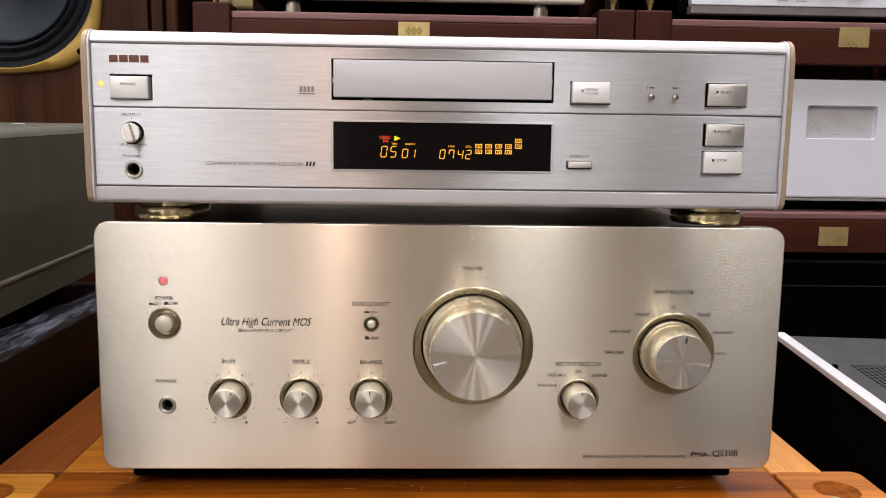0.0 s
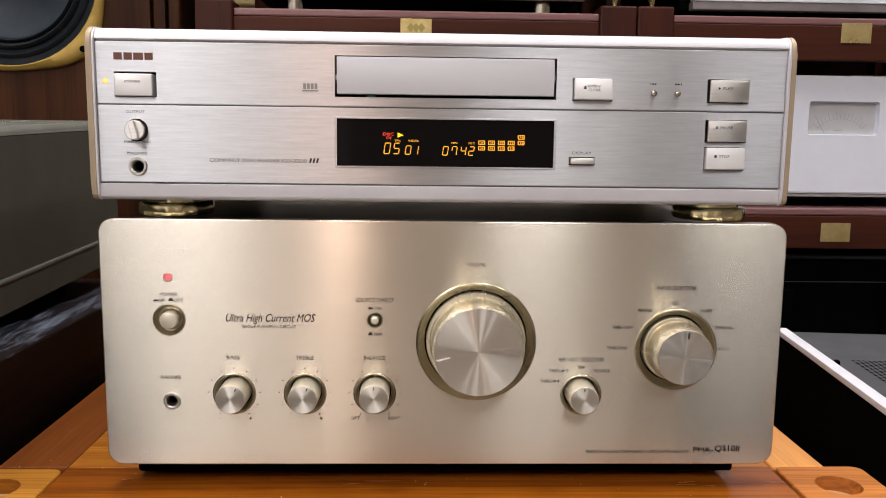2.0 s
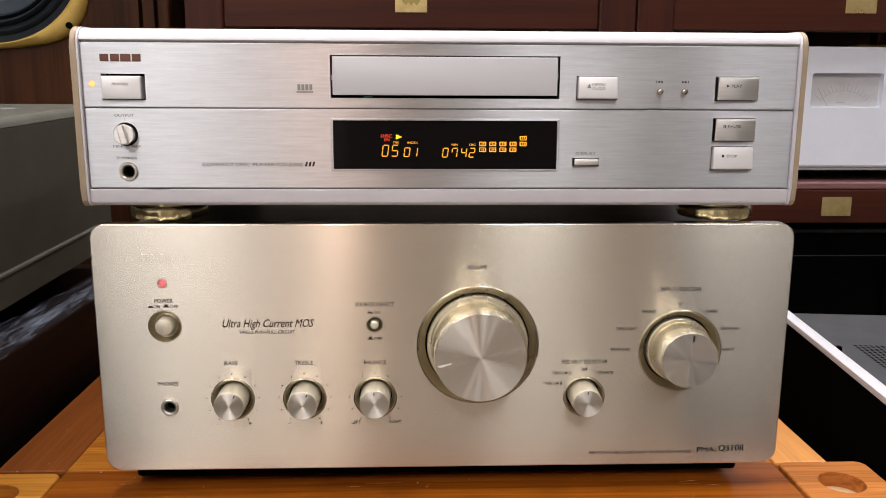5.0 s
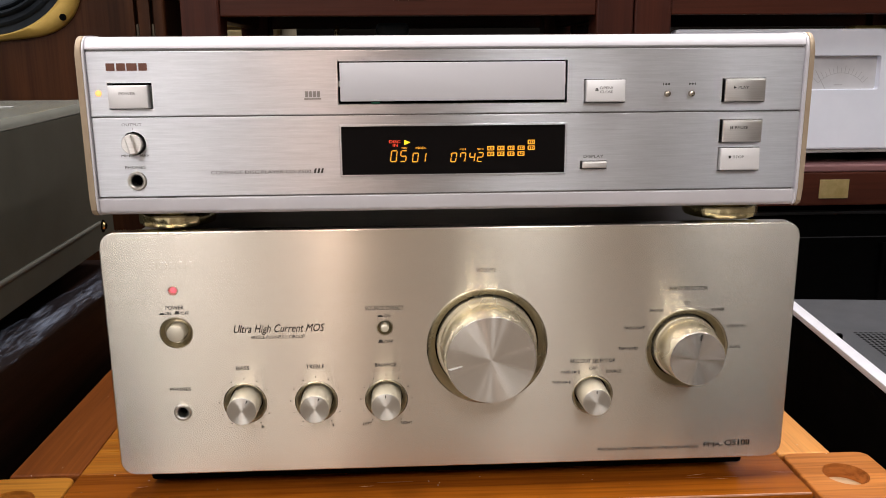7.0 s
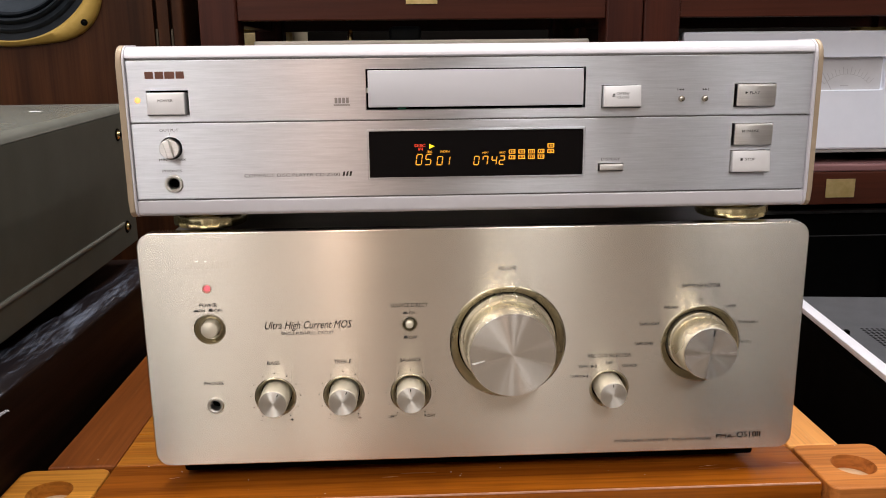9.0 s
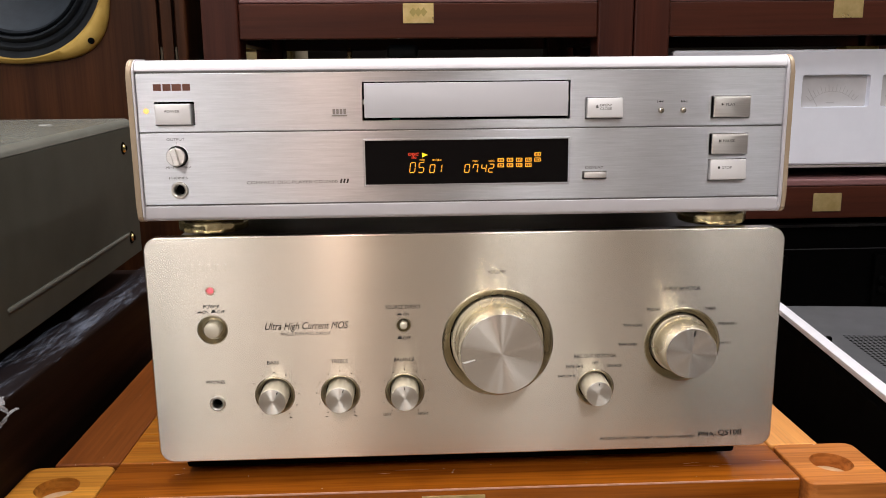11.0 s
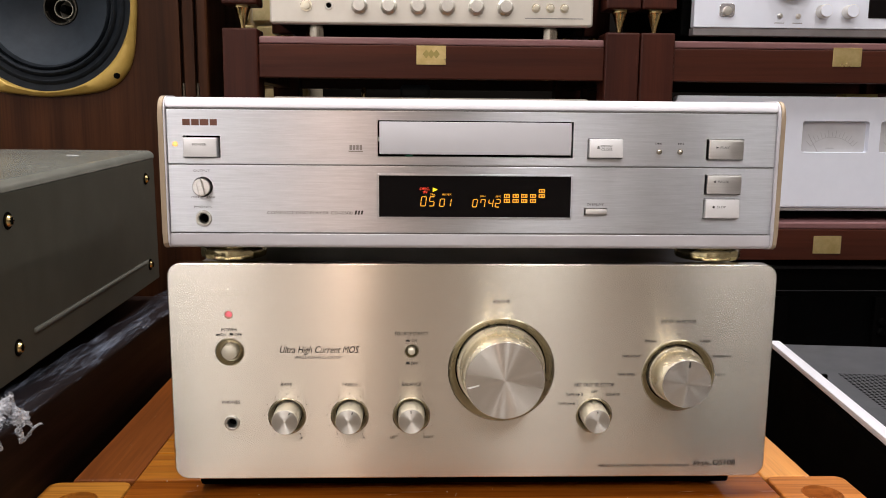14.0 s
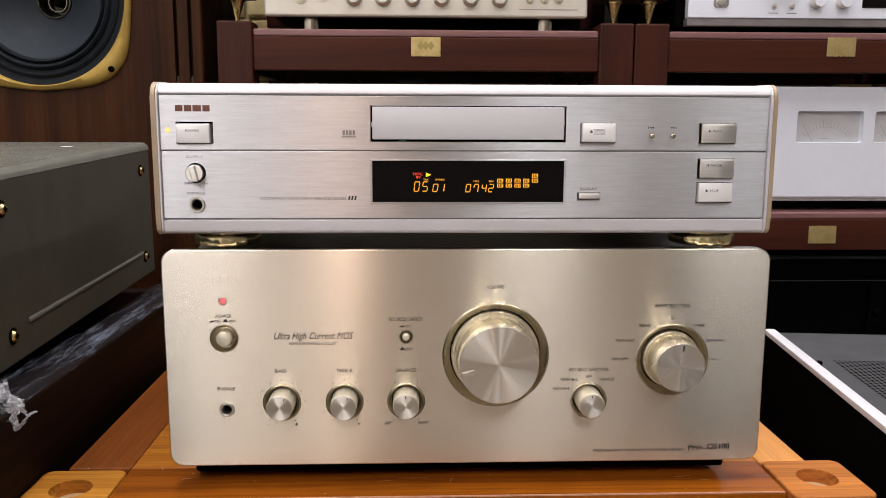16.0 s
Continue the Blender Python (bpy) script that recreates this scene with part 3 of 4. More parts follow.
for x0, x1, z0, z1 in ((-0.0682, 0.0664, 0.2532, 0.2778), (-0.1998, -0.1748, 0.2515, 0.2665), (0.0764, 0.1010, 0.2526, 0.2666), (0.1594, 0.1852, 0.2524, 0.2668)):
    box(x0, x1, PY - 0.01, PY + 0.02, z0, z1, 0, 1, cut)
part("upper_panel", carved(slab(CX0, CX1, 0.2474, 0.2842, PY, PY + 0.008, 0.0006, 0.0005, 2), cut, SILVER, "upper_panel"), SILVER, cdp, "silver brushed aluminium upper panel")
cut = bmesh.new()
for x0, x1, z0, z1 in ((-0.0680, 0.0667, 0.2110, 0.2412), (0.1594, 0.1850, 0.2284, 0.2424), (0.1594, 0.1848, 0.2112, 0.2256), (0.0755, 0.0915, 0.2134, 0.2186)):
    box(x0, x1, PY - 0.01, PY + 0.02, z0, z1, 0, 1, cut)
lathe([(0.0069, -0.02), (0.0069, 0.02)], 48, True, cut, (-0.1877, 0, 0.2318))
lathe([(0.0056, -0.02), (0.0056, 0.02)], 48, True, cut, (-0.1877, 0, 0.2100))
part("lower_panel", carved(slab(CX0, CX1, 0.2004, 0.2468, PY, PY + 0.008, 0.0006, 0.0005, 2), cut, SILVER, "lower_panel"), SILVER, cdp, "silver brushed aluminium lower panel")
part("panel_backing", box(CX0, CX1, PY + 0.0082, PY + 0.014, 0.192, 0.2885), VOID, cdp)
seam_grey = plain("seam_grey", (0.13, 0.125, 0.12), (0.17, 0.165, 0.16), 0.5, 0.3, 60)
for z0, z1 in ((0.24685, 0.24735), (0.28425, 0.28495), (0.19965, 0.20035)):
    part("seam_strip", box(CX0 + 0.001, CX1 - 0.001, PY + 0.0009, PY + 0.003, z0, z1), seam_grey, cdp, "grey strip deep in the seam")
# rolled rails above and below
bm = bmesh.new()
prof = [(0.014, 0.2850), (0.0008, 0.2850)] + [(0.0075 - 0.0078 * math.cos(t), 0.2858 + 0.0066 * math.sin(t)) for t in np.linspace(0, math.pi / 2, 9)] + [(0.018, 0.2924), (0.018, 0.2850)]
ends = [[bm.verts.new((x, PY + py, pz)) for py, pz in prof] for x in (CX0, CX1)]
for k in range(len(prof)):
    bm.faces.new((ends[0][k - 1], ends[0][k], ends[1][k], ends[1][k - 1]))
bm.faces.new(ends[0]), bm.faces.new(ends[1])
part("top_rail", bm, SILVER_RAIL, cdp, "rounded silver top rail")
bm = bmesh.new()
prof = [(0.014, 0.1996), (0.0006, 0.1996), (0.0, 0.1990), (0.0, 0.1925)] + [(0.004 - 0.004 * math.cos(t), 0.1925 - 0.0030 * math.sin(t)) for t in np.linspace(0.2, math.pi / 2, 5)] + [(0.014, 0.1895)]
ends = [[bm.verts.new((x, PY + py, pz)) for py, pz in prof] for x in (CX0, CX1)]
for k in range(len(prof)):
    bm.faces.new((ends[0][k - 1], ends[0][k], ends[1][k], ends[1][k - 1]))
bm.faces.new(ends[0]), bm.faces.new(ends[1])
part("bottom_rail", bm, SILVER_RAIL, cdp, "silver bottom rail")
part("scratch", rect(-0.171, 0.2001, 0.011, 0.0006, PY - 0.0004), INK, cdp, "dark scuff along the seam")


def cheek(x0, x1, soft_edge):
    bm = bmesh.new()
    pts = [(0.016, 0.1895), (0.0, 0.1895)] + [(PY + 0.0045 - 0.0065 * math.cos(t), 0.1940 - 0.005 * math.sin(t)) for t in (1.2, 0.7, 0.2)]
    pts += [(PY - 0.0022, 0.2), (PY - 0.0022, 0.282)] + [(PY + 0.0075 - 0.0097 * math.cos(t), 0.2840 + 0.0092 * math.sin(t)) for t in (0.2, 0.5, 0.8, 1.1, 1.4)] + [(0.016, 0.2934)]
    a = [bm.verts.new((x0, py, pz)) for py, pz in pts]
    b = [bm.verts.new((x1, py, pz)) for py, pz in pts]
    for k in range(len(pts)):
        bm.faces.new((a[k - 1], a[k], b[k], b[k - 1]))
    f = [bm.faces.new(a), bm.faces.new(b)]
    bmesh.ops.bevel(bm, geom=[e for q in f for e in q.edges], offset=soft_edge, segments=3, profile=0.5, affect="EDGES")
    return bm


part("end_cheek", cheek(-0.2157, -0.2122, 0.0010), CHEEK, cdp, "tan rounded end cheek")
part("end_trim", cheek(-0.2120, CX0 - 0.0001, 0.0004), SILVER_RAIL, cdp, "pale silver end trim")
part("end_trim", cheek(CX1 + 0.0001, 0.2098, 0.0006), SILVER_RAIL, cdp, "pale silver end trim")
part("end_cheek", cheek(0.2100, 0.2130, 0.0010), CHEEK, cdp, "tan rounded end cheek")
part("cover", box(-0.2085, 0.2035, PY + 0.0185, 0.285, 0.190, 0.2900, 0.002), STEEL_DARK, cdp, "dark painted steel cover")
for fx in (-0.1762, 0.1780):
    for fy in (0.030, 0.235):
        bm = lathe([(0.0, 0.1776), (0.0215, 0.1776), (0.0230, 0.1783), (0.0236, 0.1800), (0.0236, 0.1842), (0.0228, 0.1856), (0.0190, 0.1862), (0.0190, 0.1898), (0.0, 0.1898)], 96, False, None, (0, 0, 0), "z")
        for v in bm.verts:
            if 0.178 < v.co.z < 0.1869:
                t = math.atan2(v.co.y, v.co.x)
                s = 1 + 0.012 * math.cos(16 * t)
                v.co.x, v.co.y = v.co.x * s, v.co.y * s
        part("foot", bm, BRASS_PALE, cdp, "fluted gold-coloured metal foot", (fx, fy, 0))
# tray
tray = part("disc_tray", slab(-0.0668, 0.0648, 0.2550, 0.2770, PY - 0.0022, PY + 0.006, 0.0004, 0.0005, 2), TRAY, cdp, "closed pale grey disc tray")
part("tray_guide", box(-0.0681, -0.0670, PY + 0.002, PY + 0.007, 0.2635, 0.2665), CHROME, tray)
part("tray_catch", box(-0.0490, -0.0440, PY + 0.001, PY + 0.006, 0.2534, 0.2545), plain("green_board", (0.02, 0.16, 0.10)), tray)
part("tray_guide", box(0.0652, 0.0659, PY + 0.002, PY + 0.007, 0.2640, 0.2680), CHROME, tray)


def key(name, x0, x1, z0, z1, out, tilt=0.0, material=SILVER_BTN):
    cx, cz = (x0 + x1) / 2, (z0 + z1) / 2
    ob = part(name, slab(x0 - cx, x1 - cx, z0 - cz, z1 - cz, -out, 0.006, 0.0005, 0.0008, 2), material, cdp, "silver brushed metal push key", (cx, PY, cz))
    ob.rotation_euler = (radians(tilt), 0, 0)
    return ob


key("power_key", -0.1994, -0.1768, 0.2520, 0.2652, 0.0026, -1.5, SILVER_PALE)
key("open_key", 0.0772, 0.1006, 0.2532, 0.2661, 0.0030, -6, SILVER_PALE)
key("play_key", 0.1604, 0.1848, 0.2530, 0.2663, 0.0030, 2.5)
key("pause_key", 0.1604, 0.1846, 0.2289, 0.2420, 0.0030, 1.5)
key("stop_key", 0.1603, 0.1844, 0.2117, 0.2251, 0.0030, -6, SILVER_PALE)
key("display_key", 0.0762, 0.0911, 0.2142, 0.2181, 0.0026)
for bx in (0.1263, 0.1409):
    part("skip_button", lathe([(0.0019, 0.002), (0.0019, -0.0014), (0.0016, -0.0022), (0.0008, -0.0026), (0, -0.0027)], 24, False), NICKEL, cdp, "tiny round skip button", (bx, PY, 0.2578))
knob = part("output_knob", lathe([(0.0060, 0.006), (0.0060, -0.004), (0.0056, -0.0046), (0, -0.0047)], 40, False), SILVER_BTN, cdp, "small round level knob", (-0.1877, PY, 0.2318))
grip = box(-0.0019, 0.0019, -0.0078, -0.0044, -0.0055, 0.0055, 0.0006)
bmesh.ops.rotate(grip, verts=grip.verts[:], cent=(0, 0, 0), matrix=Matrix.Rotation(radians(-14), 3, "Y"))
part("grip", grip, SILVER_BTN, knob)
jack(-0.1877, PY, 0.2100, 0.0055, cdp)
part("lamp", lathe([(0.0018, 0.001), (0.0017, -0.0004), (0.0008, -0.0009), (0, -0.0010)], 20, False), LED_AMBER, cdp, "lit amber power lamp", (-0.2052, PY, 0.2608))
# display
win = slab(-0.0684, 0.0671, 0.2106, 0.2416, PY - 0.0008, PY + 0.002, 0.0008, 0.0005, 2)
hole = box(-0.0672, 0.0658, PY - 0.01, PY + 0.02, 0.2117, 0.2404)
part("display_bezel", carved(win, hole, SILVER, "display_bezel"), CHEEK_GREY, cdp, "silver display surround")
disp = part("display_window", slab(-0.0678, 0.0664, 0.2112, 0.2410, PY + 0.0004, PY + 0.003, 0.0003, 0.0002, 2), SMOKED, cdp, "black smoked display window")
DX, DZ, DM, DN = -0.0664, 0.2396, 0.1188e-3, 0.1111e-3  # display's corner and scale
DY = PY + 0.0001
SEG = {"0": "abcdef", "1": "bc", "2": "abged", "3": "abgcd", "4": "fgbc", "5": "afgcd", "7": "abcf"}


def digit(ch, cx, cz, w, h):
    bm, t, l = bmesh.new(), 0.00054, 0.14
    for s in SEG[ch]:
        if s in "agd":
            oz = {"a": h / 2, "g": 0, "d": -h / 2}[s]
            rect(cx + l * oz, cz + oz, w * 0.86, t, DY, bm)
        else:
            ox, oz = (w / 2 if s in "bc" else -w / 2), (h / 4 if s in "bf" else -h / 4)
            rect(cx + ox + l * oz, cz + oz, t, h * 0.42, DY, bm, l)
    return bm


for ch, u, v, w, h in (("0", 282, 518, 28, 58), ("5", 330, 518, 28, 58), ("0", 390, 526, 26, 46), ("1", 428, 526, 26, 46), ("0", 582, 528, 25, 47), ("7", 628, 528, 25, 47), ("4", 675, 528, 25, 47), ("2", 716, 528, 25, 47)):
    part("digit", digit(ch, DX + (u - 30) * DM, DZ - (v - 365) * DN, w * DM, h * DN), AMBER, disp, "glowing amber digit")
for w_, u, v, w, h, mt in (("DISC", 288, 440, 56, 16, RED), ("IN", 290, 460, 24, 16, RED), ("TRK", 335, 475, 32, 11, AMBER), ("INDEX", 418, 475, 52, 11, AMBER), ("MIN", 628, 485, 30, 10, AMBER), ("SEC", 718, 485, 34, 10, AMBER)):
    text(w_, DX + (u - 30) * DM, DZ - (v - 365) * DN, w * DM, h * DN, DY, mt, disp)
part("play_sign", poly([(DX + 305 * DM, DZ - 66 * DN), (DX + 336 * DM, DZ - 80 * DN), (DX + 305 * DM, DZ - 94 * DN)], DY), YELLOW, disp, "glowing yellow play triangle")
for n_, u, v in (("6", 769, 481), ("7", 820, 481), ("8", 871, 481), ("9", 922, 481), ("5", 973, 450), ("10", 973, 481), ("11", 769, 512), ("12", 820, 512), ("13", 871, 512), ("14", 922, 512)):
    bx, bz = DX + (u - 30) * DM, DZ - (v - 365) * DN
    bm = rect(bx, bz + 9.5 * DN, 34 * DM, 4 * DN, DY)
    rect(bx, bz - 9.5 * DN, 34 * DM, 4 * DN, DY, bm)
    rect(bx - 15 * DM, bz, 5 * DM, 16 * DN, DY, bm)
    rect(bx + 15 * DM, bz, 5 * DM, 16 * DN, DY, bm)
    rect(bx - 3 * DM, bz, 4 * DM, 10 * DN, DY, bm)
    rect(bx + 6 * DM, bz, 4 * DM, 10 * DN, DY, bm)
    part("track_box", bm, AMBER, disp, "glowing amber track box")
# printing on the disc player
CY = PY - 0.0003
for body_, cx, cz, w, h, oy in (
    ("POWER", -0.1882, 0.2606, 0.0108, 0.0018, -0.0026), ("OUTPUT", -0.1880, 0.2428, 0.0114, 0.0019, 0), ("MIN", -0.1930, 0.2248, 0.0048, 0.0017, 0),
    ("MAX", -0.1820, 0.2248, 0.0056, 0.0017, 0), ("PHONES", -0.1880, 0.2180, 0.0118, 0.0019, 0), ("COMPACT DISC PLAYER CD-Z500", -0.1150, 0.2143, 0.0588, 0.0024, 0),
    ("OPEN/", 0.0890, 0.2616, 0.0092, 0.0018, -0.003), ("CLOSE", 0.0892, 0.2593, 0.0088, 0.0018, -0.003), ("PLAY", 0.1712, 0.2612, 0.0072, 0.0019, -0.003),
    ("PAUSE", 0.1716, 0.2376, 0.0090, 0.0019, -0.003), ("STOP", 0.1712, 0.2200, 0.0074, 0.0019, -0.003), ("DISPLAY", 0.0834, 0.2211, 0.0120, 0.0020, 0),
):
    text(body_, cx, cz, w * (0.86 if oy else 1), h * 0.86, CY + oy, INK_MID, cdp)
KY = CY - 0.003
part("eject_sign", poly([(0.0824, 0.2606), (0.0844, 0.2606), (0.0834, 0.2618)], KY, rect(0.0834, 0.2600, 0.0020, 0.0005, KY)), INK, cdp)
part("play_sign", poly([(0.1652, 0.2603), (0.1669, 0.2612), (0.1652, 0.2621)], KY), INK, cdp)
part("pause_sign", rect(0.1651, 0.2376, 0.0005, 0.0016, KY, rect(0.1660, 0.2376, 0.0005, 0.0016, KY)), INK, cdp)
part("stop_sign", rect(0.1657, 0.2200, 0.0014, 0.0016, KY), INK, cdp)
for bx, s in ((0.1260, -1), (0.1409, 1)):
    bm = rect(bx + s * 0.0022, 0.2634, 0.0004, 0.0014, CY)
    for o in (-0.0008, 0.0008):
        poly([(bx + s * (o - 0.0008), 0.2627), (bx + s * (o + 0.0008), 0.2634), (bx + s * (o - 0.0008), 0.2641)], CY, bm)
    part("skip_sign", bm, INK, cdp)
part("scale_tick", rect(-0.1877, 0.2404, 0.0003, 0.0014, CY), INK_SOFT, cdp)
# maker's mark as four plain blocks, disc mark and badge as plain shapes
for k, (u, w) in enumerate(((-0.1972, 0.0050), (-0.1912, 0.0050), (-0.1851, 0.0058), (-0.1789, 0.0048))):
    part("brown_mark", rect(u, 0.2755, w, 0.0042, CY), BROWN_INK, cdp)
for k in range(4):
    part("disc_mark", rect(-0.0864 + 0.0023 * k, 0.2593, 0.0017, 0.0034, CY), INK_SOFT, cdp)
part("disc_mark", rect(-0.0830, 0.2566, 0.0098, 0.0008, CY), INK_SOFT, cdp)
for k in range(3):
    part("badge_bar", rect(-0.0832 + 0.0021 * k, 0.2146, 0.0012, 0.0028, CY, None, 0.25), INK, cdp)

# ---- dark olive power amplifier on a film-wrapped cabinet ----
cab = thing("wrapped_cabinet", "dark brown cabinet with clear plastic film over its top", "cabinet", (-0.0076, -0.0057, 0), (0, 0, -1.05))
part("body", box(-0.80, -0.3145, -0.45, 0.41, FLOOR, 0.064, 0.002), DARK_WOOD, cab, "black-brown veneered body")
bm = bmesh.new()
NX, NY = 18, 160
grid = []
for i in range(NX):
    row = []
    for k in range(NY):
        y = -0.40 + 0.80 * k / (NY - 1)
        u = i / (NX - 1)
        x = -0.3385 + 0.0240 * u
        z = 0.0665 + 0.008 * (1 - u) + 0.004 * noise.noise((x * 60, y * 22, 1.7)) + 0.003 * noise.noise((x * 150, y * 50, 4.1))
        if u > 0.85:
            z -= 0.02 * (u - 0.85) + 0.003 * max(0, noise.noise((3.3, y * 18, 0))) * (u - 0.85) / 0.15
            x += 0.002 * noise.noise((9.1, y * 40, 0))
        row.append(bm.verts.new((x, y, max(z, 0.0648) if u < 0.86 else z)))
    grid.append(row)
for i in range(NX - 1):
    for k in range(NY - 1):
        bm.faces.new((grid[i][k], grid[i + 1][k], grid[i + 1][k + 1], grid[i][k + 1]))
part("film_sheet", bm, FILM, cab, "crinkled clear plastic film")
rng = random.Random(5)
for n in range(18):
    bm = bmesh.new()
    cx, cy, cz = -0.317 + rng.uniform(-0.010, 0.004), -0.022 + rng.uniform(-0.025, 0.016), 0.074 + rng.uniform(-0.010, 0.009)
    ux = Vector((rng.uniform(-0.4, 0.8), rng.uniform(-1, 1), rng.uniform(-0.8, 0.6))).normalized()
    uy = ux.orthogonal().normalized()
    pts = [[bm.verts.new(Vector((cx, cy, cz)) + ux * (a - 3.5) * 0.0024 * (1 - 0.06 * b) + uy * (b - 3.5) * 0.0016 + ux.cross(uy) * 0.008 * noise.noise((a * 0.8 + n * 7, b * 0.8, n)) + Vector((0, 0, -0.002 * max(0, a - 4)))) for b in range(8)] for a in range(8)]
    for a in range(7):
        for b in range(7):
            bm.faces.new((pts[a][b], pts[a + 1][b], pts[a + 1][b + 1], pts[a][b + 1]))
    part("film_tuft", bm, TUFT, cab, "bunched clear film end", None, False)
bm = bmesh.new()
for k in range(14):
    y = -0.026 + 0.0027 * k
    w = 0.0016 * (1 - k / 15) ** 2 + 0.0006
    bm.verts.new((-0.3085 + 0.002 * noise.noise((k * 0.8, 0, 2)), y, 0.056 - 0.0015 * math.sin(k * 0.5) + w)), bm.verts.new((-0.3075 + 0.002 * noise.noise((k * 0.8, 4, 2)), y, 0.056 - 0.0015 * math.sin(k * 0.5) - w))
bm.verts.ensure_lookup_table()
for k in range(13):
    bm.faces.new([bm.verts[i] for i in (2 * k, 2 * k + 1, 2 * k + 3, 2 * k + 2)])
part("film_tail", bm, TUFT, cab, "twisted end of clear film")

olive = thing("power_amplifier", "dark olive steel power amplifier with brass screws", "amplifier", (-0.345, 0.0, 0.0905), (1.5, 0, 0))
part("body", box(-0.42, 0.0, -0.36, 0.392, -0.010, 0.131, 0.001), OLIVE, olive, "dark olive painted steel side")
lid = bmesh.new()
sec = [(-0.42, 0.1312), (0.0003, 0.1312)] + [(-0.0077 + 0.0080 * math.cos(t), 0.1315 + 0.0080 * math.sin(t)) for t in np.linspace(0.05, math.pi / 2, 7)] + [(-0.42, 0.1395)]
ends = [[lid.verts.new((x, y, z)) for x, z in sec] for y in (-0.36, 0.394)]
for k in range(len(sec)):
    lid.faces.new((ends[0][k - 1], ends[0][k], ends[1][k], ends[1][k - 1]))
lid.faces.new(ends[0]), lid.faces.new(ends[1])
lid = part("lid", lid, OLIVE_SHEEN, olive, "olive painted lid with the ceiling's sheen in its colour")
for k in range(12):
    y = -0.30 + 0.026 * k
    part("vent_slot", box(-0.30, -0.05, y, y + 0.003, 0.1392, 0.1398), VOID, lid)
part("label_strip", rect(0, 0, 0.012, 0.006, 0), plain("white_label", (0.8, 0.8, 0.8)), lid, "white sticker", (-0.054, 0.30, 0.1402)).rotation_euler = (radians(-90), 0, 0)
part("rib", box(-0.001, 0.0018, 0.070, 0.352, 0.0150, 0.0195, 0.0016), OLIVE_SHEEN, olive, "pressed rib along the side")
for sy in (0.0430, 0.3600):
    for sz in (0.1100, 0.0120):
        scr = part("screw", lathe([(0.0046, 0), (0.0046, 0.0012), (0.0034, 0.0030), (0, 0.0034)], 24, False, None, (0, 0, 0), "z"), BRASS, olive, "brass screw", (0.0002, sy, sz))
        scr.rotation_euler = (0, radians(90), 0)
        well = part("washer", lathe([(0.0068, 0.0001), (0.0064, 0.0006), (0.0047, 0.0002)], 24, False, None, (0, 0, 0), "z"), BLACK, scr)
        for a in (0, 90):
            part("slot", box(-0.0028, 0.0028, -0.0005, 0.0005, 0.0034, 0.0039), VOID, scr).rotation_euler = (0, 0, radians(a))
for fx in (-0.05, -0.37):
    for fy in (-0.28, 0.32):
        h = 0.0245 + 0.026 * fy
        part("foot", lathe([(0, -h), (0.018, -h), (0.020, 0.0), (0, 0.0)], 24, False, None, (0, 0, 0), "z"), BLACK, olive, "", (fx, fy, 0.0005))

# ---- black machine with a perforated lid ----
stand = thing("low_stand", "plain black stand under the black machine", "stand")
part("body", box(0.318, 0.88, -0.42, 0.575, FLOOR, -0.135, 0.003), BLACK, stand)
# added sheet: hides the rack posts where the gap lies in shade
part("gap_blackout", box(0.312, 0.50, 0.40, 0.412, -0.1345, 0.0, 0.002), VOID, stand, "added black sheet that stands in for the dark at the back")
perf = thing("black_component", "black hi-fi component with perforated lid and silver edge strip", "component", (0.3335, 0.0, 0.03), (0, 0, -6.2))
part("body", box(-0.0022, 0.50, -0.40, 0.33, -0.145, -0.014, 0.002), BLACK, perf, "black steel body")
for fx in (0.05, 0.45):
    for fy in (-0.34, 0.27):
        part("foot", lathe([(0, -0.166), (0.018, -0.166), (0.018, -0.144), (0, -0.144)], 20, False, None, (0, 0, 0), "z"), BLACK, perf, "", (fx, fy, 0))
part("edge_strip", box(-0.0035, 0.0085, -0.40, 0.333, -0.0058, 0.0, 0.0008), plain("silver_strip", (0.80, 0.80, 0.85), (0.86, 0.86, 0.91), 0.38, 0.3, 50), perf, "silver metal edge strip")
part("tray_floor", box(-0.0022, 0.50, -0.40, 0.332, -0.0138, -0.0075), VOID, perf)
part("inner_lip", box(-0.0020, 0.0092, -0.40, 0.332, -0.0074, -0.0060), VOID, perf)
bm = bmesh.new()
PX0, PX1, PY0, PY1, PITCH = 0.031, 0.40, -0.15, 0.225, 0.0048
nx, ny = int((PX1 - PX0) / PITCH), int((PY1 - PY0) / PITCH)
verts, faces = [], []
for i in range(nx):
    for k in range(ny):
        cx, cy, base = PX0 + (i + 0.5) * PITCH, PY0 + (k + 0.5) * PITCH, len(verts)
        for rad in (0, 1):
            for a in range(8):
                t = math.pi * a / 4
                if rad:
                    verts.append((cx + 0.0018 * math.cos(t), cy + 0.0018 * math.sin(t), -0.004))
                else:
                    s = max(abs(math.cos(t)), abs(math.sin(t)))
                    verts.append((cx + PITCH / 2 * math.cos(t) / s, cy + PITCH / 2 * math.sin(t) / s, -0.004))
        for a in range(8):
            faces.append((base + a, base + (a + 1) % 8, base + 8 + (a + 1) % 8, base + 8 + a))
bm.free()
me = bpy.data.meshes.new("perforated_sheet")
me.from_pydata(verts, [], faces)
part("perforated_sheet", me, GREY_SHEET, perf, "dark grey sheet with rows of round holes")
sheet_x1, sheet_y1 = PX0 + nx * PITCH, PY0 + ny * PITCH
